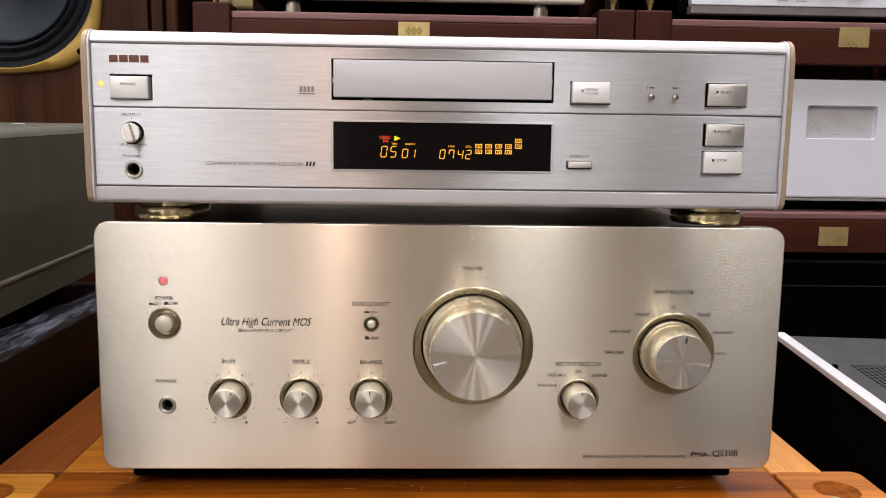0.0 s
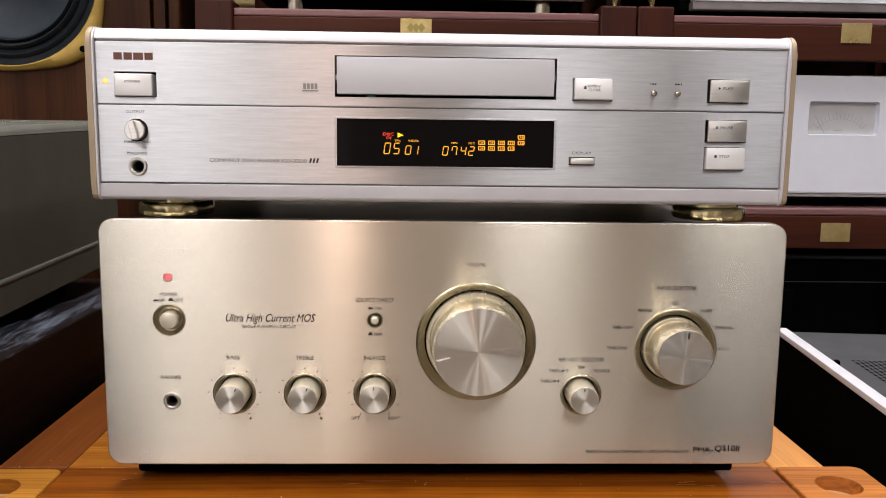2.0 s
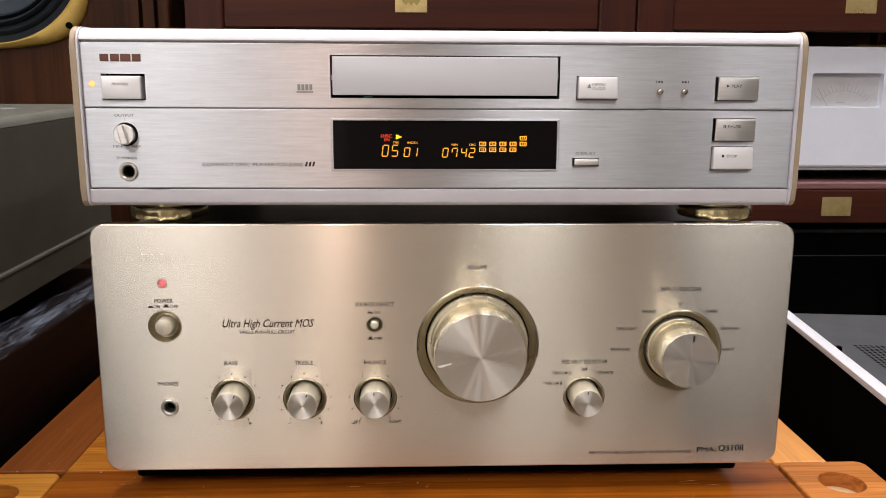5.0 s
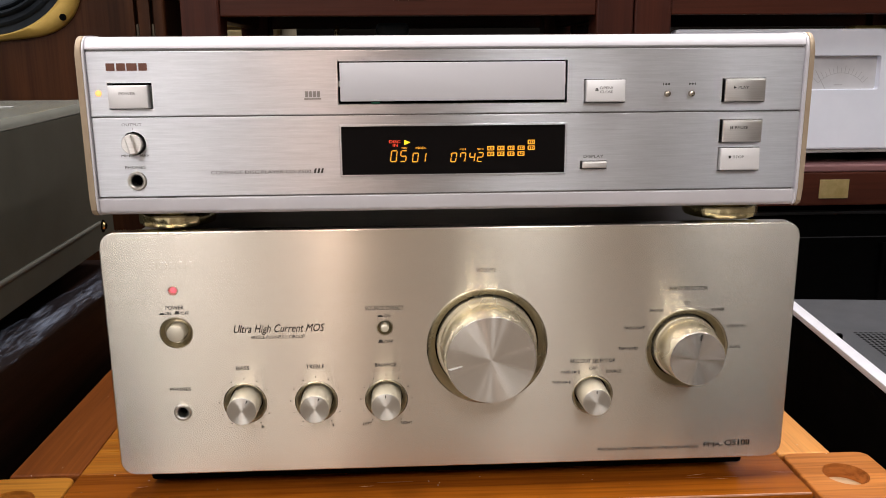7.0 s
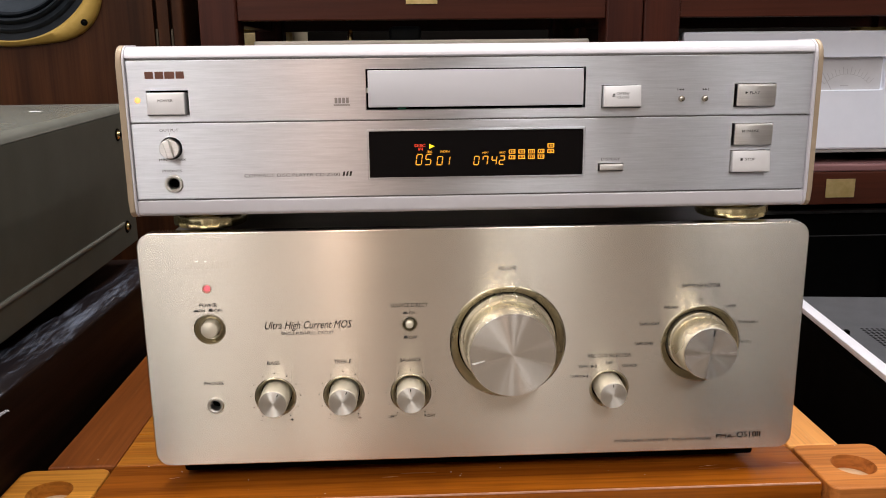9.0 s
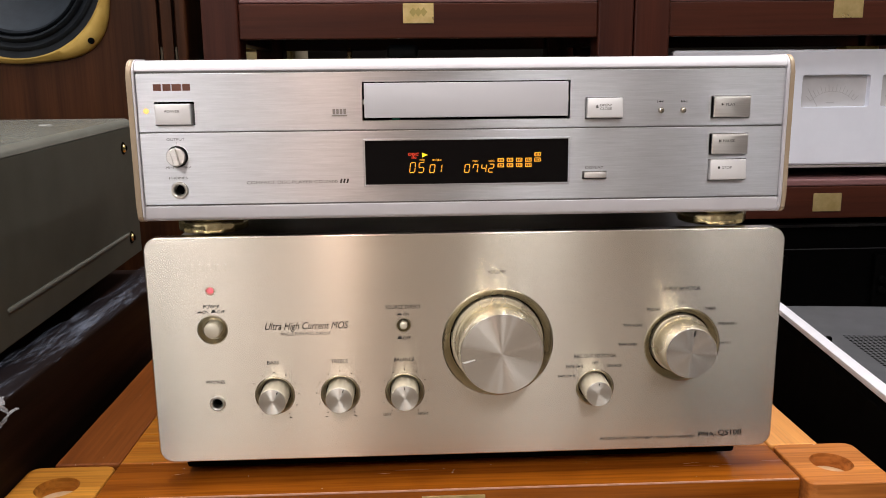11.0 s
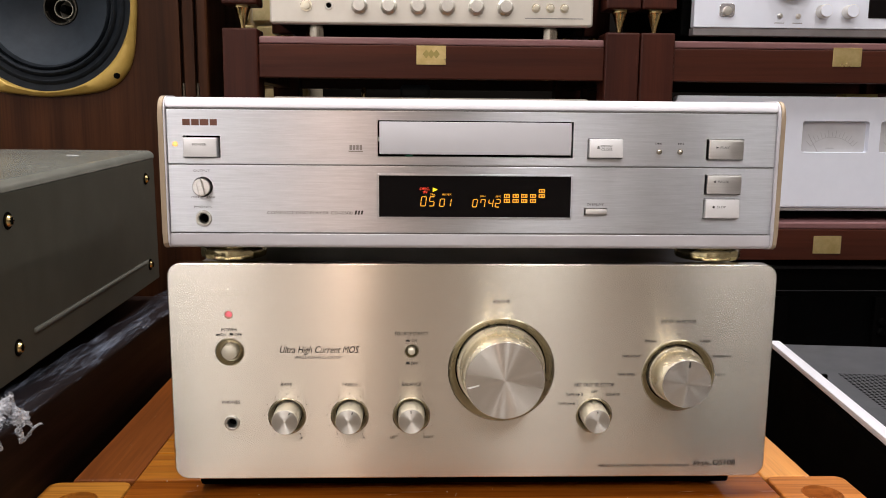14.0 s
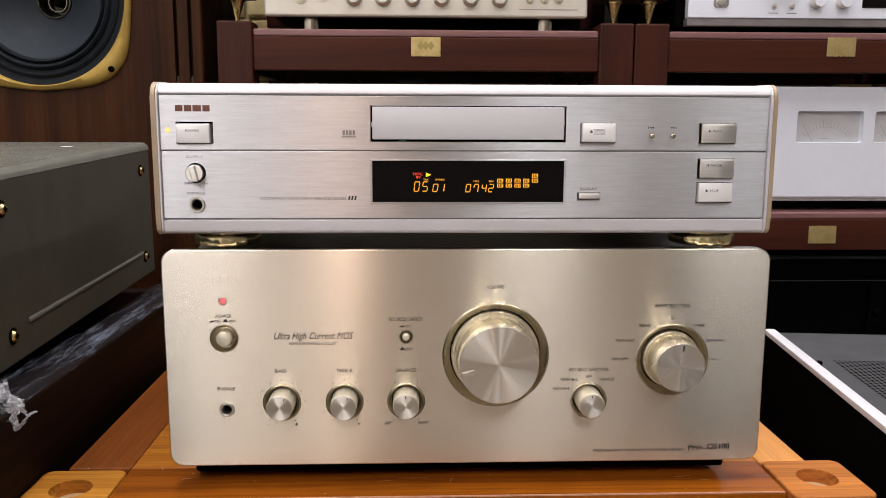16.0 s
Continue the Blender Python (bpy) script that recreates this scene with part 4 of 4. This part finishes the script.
for x0, x1, y0, y1 in ((0.0095, PX0, -0.40, 0.332), (sheet_x1, 0.50, -0.40, 0.332), (PX0, sheet_x1, -0.40, PY0), (PX0, sheet_x1, sheet_y1, 0.332)):
    part("lid_margin", box(x0, x1, y0, y1, -0.0065, -0.004), GREY_SHEET, perf)
part("clip", box(0.0085, 0.0130, 0.200, 0.205, -0.004, 0.0012, 0.0008), BLACK, perf, "small black clip")

# ---- racks behind ----
RY = 0.595


def spike(parent, x, y, ztop):
    part("spike", lathe([(0, 0), (0.0115, 0), (0.0115, -0.003), (0.0095, -0.006), (0.0035, -0.026), (0.003, -0.031), (0, -0.032)], 24, False, None, (0, 0, 0), "z"), BRASS, parent, "brass cone spike", (x, y, ztop))


def rack_unit(x0, x1, s, plate_x):
    """One storey of the stacking rack, with its shelf at s."""
    r = thing("audio_rack", "dark red-brown mahogany stacking rack storey with brass spikes", "rack", group="stacked rack storeys")
    pw, z0, z1 = 0.049, s - 0.203, s + 0.020
    for px in (x0, x1 - pw):
        for py in (RY - 0.004, RY + 0.40):
            part("post", box(px + 0.0004, px + pw - 0.0004, py, py + pw, z0, z1, 0.0025), RACK_POST, r)
            spike(r, px + pw / 2, py + pw / 2, z0)
    part("front_rail", box(x0 + pw, x1 - pw, RY, RY + 0.022, s - 0.046, s - 0.0004, 0.0015), RACK_WOOD, r)
    part("back_rail", box(x0 + pw, x1 - pw, RY + 0.42, RY + 0.442, s - 0.046, s - 0.0004, 0.0015), RACK_WOOD, r)
    for px in (x0 + 0.008, x1 - 0.030):
        part("side_rail", box(px, px + 0.022, RY + 0.046, RY + 0.399, s - 0.046, s - 0.0004, 0.0015), RACK_WOOD, r)
    part("shelf", box(x0 + pw + 0.0005, x1 - pw - 0.0005, RY + 0.0005, RY + 0.4195, s, s + 0.0100, 0.0022), SHELF_GLOSS, r, "pinkish brown shelf board with pale gloss in its colour")
    drop = (0.0 if x0 < 0 else -0.0035) if s > 0.3 else 0.0095
    pl = part("name_plate", slab(plate_x - 0.0205, plate_x + 0.0205, s - 0.0265 - drop, s - 0.0005 - drop, RY - 0.0012, RY - 0.0002, 0.0004, 0.0003), PLATE, r, "small brass plate")
    if x0 < 0:
        bm = bmesh.new()
        for dx in (-0.007, 0.0, 0.007):
            poly([(plate_x + dx - 0.005, s - 0.012), (plate_x + dx, s - 0.018), (plate_x + dx + 0.005, s - 0.012), (plate_x + dx, s - 0.006)], RY - 0.0014 - 0.0001 * dx / 0.007, bm)
        part("stamped_mark", bm, plain("dull_brass", (0.36, 0.29, 0.10), rough=0.4, metal=0.7), pl)
    return r


for x0, x1, px in ((-0.3085, 0.2702, -0.021), (0.2710, 0.866, 0.567)):
    for s in (0.635, 0.380, 0.125, -0.130, -0.385):
        rack_unit(x0, x1, s, px if s > 0.3 or x0 < 0 else 0.560)

# ---- machines in the racks ----


def feet(parent, pts, z0, z1, r, material, label=""):
    for fx, fy in pts:
        part("foot", lathe([(0, z0), (r, z0), (r, z1), (0, z1)], 28, False, None, (0, 0, 0), "z"), material, parent, label, (fx, fy, 0))


cream = thing("stereo_amplifier", "cream-silver stereo amplifier with a row of round knobs", "amplifier")
part("front_panel", slab(-0.244, 0.205, 0.4075, 0.545, 0.6005, 0.612, 0.004, 0.003), CREAM_ALU, cream, "cream-silver front panel")
part("chassis", box(-0.236, 0.197, 0.6125, 0.96, 0.409, 0.540, 0.002), BLACK, cream)
feet(cream, [(-0.183, 0.635), (0.150, 0.635), (-0.183, 0.90), (0.150, 0.90)], 0.3902, 0.4095, 0.0145, NICKEL, "round nickel foot")
for k in range(6):
    kb = part("knob", lathe([(0.0115, 0), (0.0110, -0.003), (0.0092, -0.0045), (0.0086, -0.012), (0.0078, -0.013), (0, -0.0131)], 36, False), CHROME, cream, "round silver knob", (-0.1205 + 0.0404 * k, 0.600, 0.4325))
for bx in (0.1245, 0.1445, 0.1640):
    part("push_button", lathe([(0.0062, 0), (0.0058, -0.001), (0.0045, -0.001), (0.0042, -0.004), (0, -0.0046)], 28, False), CHAMP_SIDE, cream, "", (bx, 0.600, 0.4325))
part("push_button", lathe([(0.0085, 0), (0.0082, -0.0015), (0.0064, -0.0015), (0.0060, -0.005), (0, -0.0056)], 32, False), CHAMP_SIDE, cream, "round power button", (-0.1935, 0.600, 0.4325))
jack(-0.1625, 0.600, 0.4325, 0.0055, cream, False)
part("printed_line", rect(0.150, 0.4185, 0.082, 0.0012, 0.6001), INK_SOFT, cream, "unreadable line of small print")

whiteamp = thing("integrated_amplifier", "white-silver amplifier with round knobs and a dark display", "amplifier")
part("front_panel", slab(0.347, 0.79, 0.4095, 0.545, 0.6005, 0.614, 0.002, 0.001), WHITE_ALU, whiteamp, "white-silver front panel")
part("bottom_lip", box(0.347, 0.79, 0.602, 0.62, 0.3985, 0.4092, 0.001), plain("grey_lip", (0.20, 0.18, 0.18), (0.25, 0.23, 0.23), 0.5, 0.4), whiteamp, "grey lower edge")
part("chassis", box(0.335, 0.80, 0.6205, 0.96, 0.400, 0.54, 0.002), BLACK, whiteamp)
feet(whiteamp, [(0.39, 0.68), (0.75, 0.68), (0.39, 0.90), (0.75, 0.90)], 0.3902, 0.4005, 0.016, BLACK)
part("display", slab(0.595, 0.70, 0.4245, 0.52, 0.5995, 0.602, 0.001, 0.0005), SMOKED, whiteamp, "dark display window")
part("volume_knob", lathe([(0.0285, 0), (0.0282, -0.012), (0.0270, -0.014), (0, -0.0142)], 48, False), CHROME, whiteamp, "large round metal knob", (0.482, 0.600, 0.4755))
for kx in (0.5285, 0.566):
    kb = part("knob", lathe([(0.0094, 0), (0.0092, -0.013), (0.0085, -0.014), (0, -0.0142)], 36, False), CHROME, whiteamp, "round metal knob", (kx, 0.600, 0.4325))
    part("knob_face", lathe([(0.0083, -0.0140), (0.0081, -0.0146), (0, -0.0146)], 36, False), WHITE_ALU, kb, "white-silver knob face")
for kx in (0.4685, 0.4945):
    part("push_button", lathe([(0.0036, 0), (0.0034, -0.003), (0.0024, -0.0045), (0, -0.0047)], 20, False), CHROME, whiteamp, "", (kx, 0.600, 0.426))
    part("printed_line", rect(kx, 0.4165, 0.014, 0.0010, 0.6001), INK_SOFT, whiteamp)
pw = part("power_plate", slab(0.382, 0.404, 0.4235, 0.4425, 0.5992, 0.6012, 0.005, 0.0008), plain("silver_plate", (0.6, 0.6, 0.62), None, 0.25, 0.9), whiteamp)
part("push_button", lathe([(0.0062, 0), (0.0058, -0.004), (0, -0.0046)], 28, False), CHROME, pw, "", (0.393, 0.5992, 0.432))

meter = thing("power_amplifier", "white-silver power amplifier with two needle meters", "amplifier")
MY = 0.618
cut = bmesh.new()
for mx in (0.522, 0.638):
    box(mx, mx + 0.099, MY - 0.02, MY + 0.010, 0.2350, 0.2810, 0.004, 3, cut)
part("front_panel", carved(slab(0.334, 0.828, 0.1535, 0.316, MY, MY + 0.016, 0.006, 0.003), cut, WHITE_ALU, "front_panel"), WHITE_ALU, meter, "white-silver front panel")
part("bottom_edge", box(0.338, 0.824, MY + 0.001, MY + 0.015, 0.1495, 0.1532), plain("grey_edge", (0.22, 0.21, 0.2)), meter)
part("chassis", box(0.345, 0.817, MY + 0.0165, 0.98, 0.150, 0.305, 0.002), BLACK, meter)
feet(meter, [(0.39, 0.69), (0.77, 0.69), (0.39, 0.92), (0.77, 0.92)], 0.1352, 0.1505, 0.02, BLACK)
for mx in (0.522, 0.638):
    face = part("meter", slab(mx + 0.0008, mx + 0.0982, 0.2358, 0.2802, MY + 0.0085, MY + 0.0115, 0.003, 0.0003), METER_FACE, meter, "pale meter face behind glass")
    for k in range(15):
        t = radians(-46 + 92 * k / 14)
        c, s_ = math.cos(t), math.sin(t)
        ox, oz, r0, r1, hw = mx + 0.049, 0.214, 0.0440, 0.0505 if k % 2 else 0.0535, 0.0004
        part("scale_mark", poly([(ox + r0 * s_ - hw * c, oz + r0 * c + hw * s_), (ox + r0 * s_ + hw * c, oz + r0 * c - hw * s_), (ox + r1 * s_ + hw * c, oz + r1 * c - hw * s_), (ox + r1 * s_ - hw * c, oz + r1 * c + hw * s_)], MY + 0.0082), INK_HAZED, face)
    arc = bmesh.new()
    for k in range(24):
        a, b = radians(-46 + 92 * k / 24), radians(-46 + 92 * (k + 1) / 24)
        poly([(mx + 0.049 + r * math.sin(t), 0.214 + r * math.cos(t)) for r, t in ((0.0432, a), (0.0432, b), (0.0438, b), (0.0438, a))], MY + 0.0081, arc)
    part("scale_arc", arc, INK_HAZED, face)
    part("needle", poly([(mx + 0.012, 0.2615), (mx + 0.0125, 0.2622), (mx + 0.0285, 0.2364), (mx + 0.0270, 0.2364)], MY + 0.0078), INK_HAZED, face, "thin needle at rest")
    part("printed_line", rect(mx + 0.046, 0.2415, 0.012, 0.0012, MY + 0.0080), INK_HAZED, face)
tag = tagged(new("paper_tag", mesh_of(box(0.625, 0.675, 0.70, 0.73, 0.3052, 0.323, 0.0005), "paper_tag", plain("yellow_tag", (0.50, 0.38, 0.13)))), "small yellow tag standing on the white amplifier", "tag")

under = thing("hifi_component", "grey-silver hi-fi component with a flat lid", "component")
part("front_panel", slab(-0.245, 0.206, 0.1465, 0.309, 0.6205, 0.632, 0.003, 0.002), CREAM_ALU, under, "grey-silver front panel")
part("chassis", box(-0.243, 0.204, 0.6325, 0.96, 0.1475, 0.3085, 0.002), plain("pale_grey_lid", (0.30, 0.30, 0.30), (0.36, 0.36, 0.36), 0.5, 0.3), under)
feet(under, [(-0.19, 0.68), (0.15, 0.68), (-0.19, 0.90), (0.15, 0.90)], 0.1352, 0.148, 0.018, BLACK)
small = tagged(new("small_box", mesh_of(box(-0.066, -0.020, 0.70, 0.75, 0.3087, 0.330, 0.006, 3), "small_box", plain("dark_blue_grey", (0.018, 0.022, 0.026)))), "small dark box on the grey component", "box")
knob2 = thing("brass_terminal", "tiny brass terminal standing on the grey component", "terminal")
part("stem", lathe([(0, 0.3087), (0.004, 0.3087), (0.004, 0.322), (0.0025, 0.328), (0, 0.328)], 16, False, None, (-0.125, 0.76, 0), "z"), BRASS, knob2)

low = thing("black_amplifier", "black hi-fi amplifier on the lowest visible rack shelf", "amplifier")
LY = 0.632
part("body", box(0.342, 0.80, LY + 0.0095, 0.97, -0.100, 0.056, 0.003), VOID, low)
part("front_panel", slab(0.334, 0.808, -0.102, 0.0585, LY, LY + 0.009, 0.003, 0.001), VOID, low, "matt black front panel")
part("top_edge", box(0.334, 0.808, LY - 0.001, LY + 0.010, 0.0590, 0.0640, 0.0008), plain("grey_top_edge", (0.035, 0.036, 0.040), (0.05, 0.051, 0.056), 0.4, 0.3, 60, spec=0.3), low, "dark grey top edge")
part("seam", box(0.338, 0.804, LY - 0.0012, LY - 0.0002, 0.0252, 0.0266), plain("grey_seam", (0.03, 0.031, 0.034), rough=0.45, spec=0.3), low, "fine grey seam")
for hx in (0.475, 0.500, 0.655):
    part("side_block", box(hx, hx + 0.022, LY - 0.012, LY - 0.0004, -0.095, 0.018, 0.002), BLACK, low)
for hx, hz in ((0.486, 0.004), (0.486, -0.028), (0.666, -0.020), (0.666, -0.036)):
    part("knob", lathe([(0.006, 0), (0.006, -0.004), (0.004, -0.006), (0, -0.0062)], 20, False), BLACK, low, "", (hx, LY - 0.012, hz))
feet(low, [(0.38, 0.68), (0.76, 0.68), (0.38, 0.92), (0.76, 0.92)], -0.1198, -0.0995, 0.014, BLACK)

# ---- loudspeaker ----
SX, SY, SZ = -0.550, 0.600, 0.431
spk = thing("loudspeaker", "tall walnut loudspeaker with a gold-rimmed cone driver", "loudspeaker")
cut = lathe([(0.114, SY - 0.02), (0.114, SY + 0.12)], 72, True, None, (SX, 0, SZ))
for gx in (-0.3655, -0.3460):
    box(gx - 0.0028, gx + 0.0028, SY - 0.01, SY + 0.014, 0.286, 0.76, 0, 1, cut)
part("baffle", carved(box(-0.785, -0.3300, SY, SY + 0.03, FLOOR + 0.0, 0.80, 0.003), cut, SPEAKER_WOOD, "baffle"), SPEAKER_WOOD, spk, "dark walnut veneered front")
bore = lathe([(0.114, SY - 0.02), (0.114, SY + 0.14)], 72, True, None, (SX, 0, SZ))
part("cabinet", carved(box(-0.783, -0.332, SY + 0.0305, 0.85, FLOOR, 0.798, 0.003), bore, SPEAKER_WOOD, "cabinet"), SPEAKER_WOOD, spk, "dark walnut veneered cabinet")
part("groove_shadow", box(-0.373, -0.338, SY + 0.0142, SY + 0.0292, 0.287, 0.755), DARK_WOOD, spk)
for gx in (-0.3655, -0.3460):
    part("groove_catch", box(gx - 0.0016, gx + 0.0016, SY + 0.002, SY + 0.013, 0.290, 0.325, 0.0005), plain("dull_catch", (0.06, 0.05, 0.035), rough=0.4, metal=0.7), spk, "thin metal catch")


def gold_ring():
    bm = bmesh.new()
    n, rings = 128, []
    for f, y in ((0.0, 0.004), (0.0, -0.003), (0.06, -0.0075), (0.25, -0.010), (0.75, -0.0085), (0.95, -0.006), (1.0, -0.003), (1.0, 0.0)):
        ring = []
        for k in range(n):
            t = 2 * math.pi * k / n
            corner = (0.5 + 0.5 * math.cos(4 * (t - math.pi / 4))) ** 1.6
            outer = 0.1265 + 0.0175 * corner
            r = 0.1188 + (outer - 0.1188) * f
            ring.append(bm.verts.new((r * math.cos(t), y, r * math.sin(t))))
        rings.append(ring)
    for a, c in zip(rings, rings[1:]):
        for k in range(n):
            bm.faces.new((a[k], a[(k + 1) % n], c[(k + 1) % n], c[k]))
    return bm


drv = part("driver_rim", gold_ring(), GOLD_PAINT, spk, "gold painted driver rim", (SX, SY, SZ))
for t in (45, 135, 225, 315):
    part("bolt", lathe([(0.0042, 0), (0.0040, -0.0022), (0, -0.0026)], 20, False), BLACK, drv, "black bolt", (0.1375 * math.cos(radians(t)), -0.0088, 0.1375 * math.sin(radians(t))))
part("surround", lathe([(0.1205, -0.002), (0.1165, -0.001), (0.1100, 0.0010), (0.1080, -0.0010), (0.1050, -0.0022), (0.1020, -0.0005), (0.0990, 0.001), (0.0965, -0.003), (0.0940, -0.0045), (0.0915, -0.002), (0.0900, 0.002), (0.0880, -0.001), (0.0865, -0.002), (0.0845, 0.003), (0.083, 0.005)], 96, False), RUBBER, drv, "black rubber surround")
part("cone", lathe([(0.0835, 0.0045), (0.078, 0.012), (0.060, 0.030), (0.040, 0.046), (0.024, 0.056)], 96, False), CONE, drv, "dark grey paper cone")
part("throat", lathe([(0.0245, 0.0555), (0.0235, 0.053), (0.0215, 0.053), (0.0205, 0.057), (0.015, 0.090), (0.0, 0.092)], 64, False), plain("throat_metal", (0.03, 0.027, 0.022), (0.05, 0.045, 0.035), 0.3, 0.8), drv, "polished horn throat")
part("throat_ring", lathe([(0.0135, 0.074), (0.0135, 0.066), (0.0122, 0.066), (0.0122, 0.074)], 48, False), plain("dull_ring", (0.16, 0.15, 0.12), rough=0.35, metal=0.9), drv)
part("plug", lathe([(0.006, 0.09), (0.006, 0.068), (0.004, 0.065), (0, 0.0645)], 32, False), BLACK, drv)

# ---- stone pillar and rod behind the rack ----
pillar = thing("stone_pillar", "pillar of rough yellow stones behind the racks", "pillar", kind="structure")
part("core", box(-0.440, -0.250, 1.08, 1.30, FLOOR, CEIL), MORTAR, pillar, "pale mortar")
rod = thing("metal_rod", "thin grey upright metal rod behind the rack", "rod")
part("shaft", lathe([(0, FLOOR), (0.0045, FLOOR), (0.0045, 0.9), (0, 0.9)], 16, False, None, (-0.300, 1.06, 0), "z"), plain("grey_rod", (0.35, 0.35, 0.36), rough=0.35, metal=0.8), rod)
rng = random.Random(3)
z = FLOOR
while z < CEIL - 0.06:
    h, x = rng.uniform(0.04, 0.07), -0.440
    while x < -0.262:
        w = min(rng.uniform(0.05, 0.1), -0.250 - x)
        bm = box(x + 0.003, x + w - 0.003, 1.066 + rng.uniform(0, 0.008), 1.081, z + 0.003, z + h - 0.003, 0.004, 2)
        for v in bm.verts:
            v.co += Vector((0, 0.003, 0.002)) * noise.noise(v.co * 40)
        part("stone", bm, STONE, pillar)
        x += w
    z += h

# ---- specks of dust and chips on the rack board ----
rng = random.Random(11)
bm = bmesh.new()
for n in range(26):
    x, y, r = rng.uniform(-0.255, 0.27), rng.uniform(-0.02, 0.03), rng.uniform(0.00015, 0.00045)
    if n > 15:
        x, y = rng.choice((rng.uniform(-0.30, -0.22), rng.uniform(0.222, 0.27))), rng.uniform(0.03, 0.2)
    lathe([(r, 0.0), (r * 0.6, r * 0.5), (0, r * 0.6)], 6, False, bm, (x, y, 0.0009), "z")
dust = tagged(new("dust_specks", mesh_of(bm, "dust_specks", plain("pale_dust", (0.6, 0.55, 0.48)))), "pale specks of dust on the wooden rack board", "dust", "", "stuff")
pale_scratch = plain("pale_scratch", (0.5, 0.3, 0.16))
for x, y, l, a in ((0.165, 0.006, 0.016, 8), (0.18, 0.0, 0.010, -6), (-0.06, 0.004, 0.012, 3), (-0.21, 0.012, 0.01, 12)):
    c, q, bm = math.cos(radians(a)), math.sin(radians(a)), bmesh.new()
    bm.faces.new([bm.verts.new((x + u * c - v * q, y + u * q + v * c, 0.0006)) for u, v in ((-l / 2, 0), (0, -0.00022), (l / 2, 0), (0, 0.00022))])
    part("scratch", bm, pale_scratch, table, "fine pale scratch")
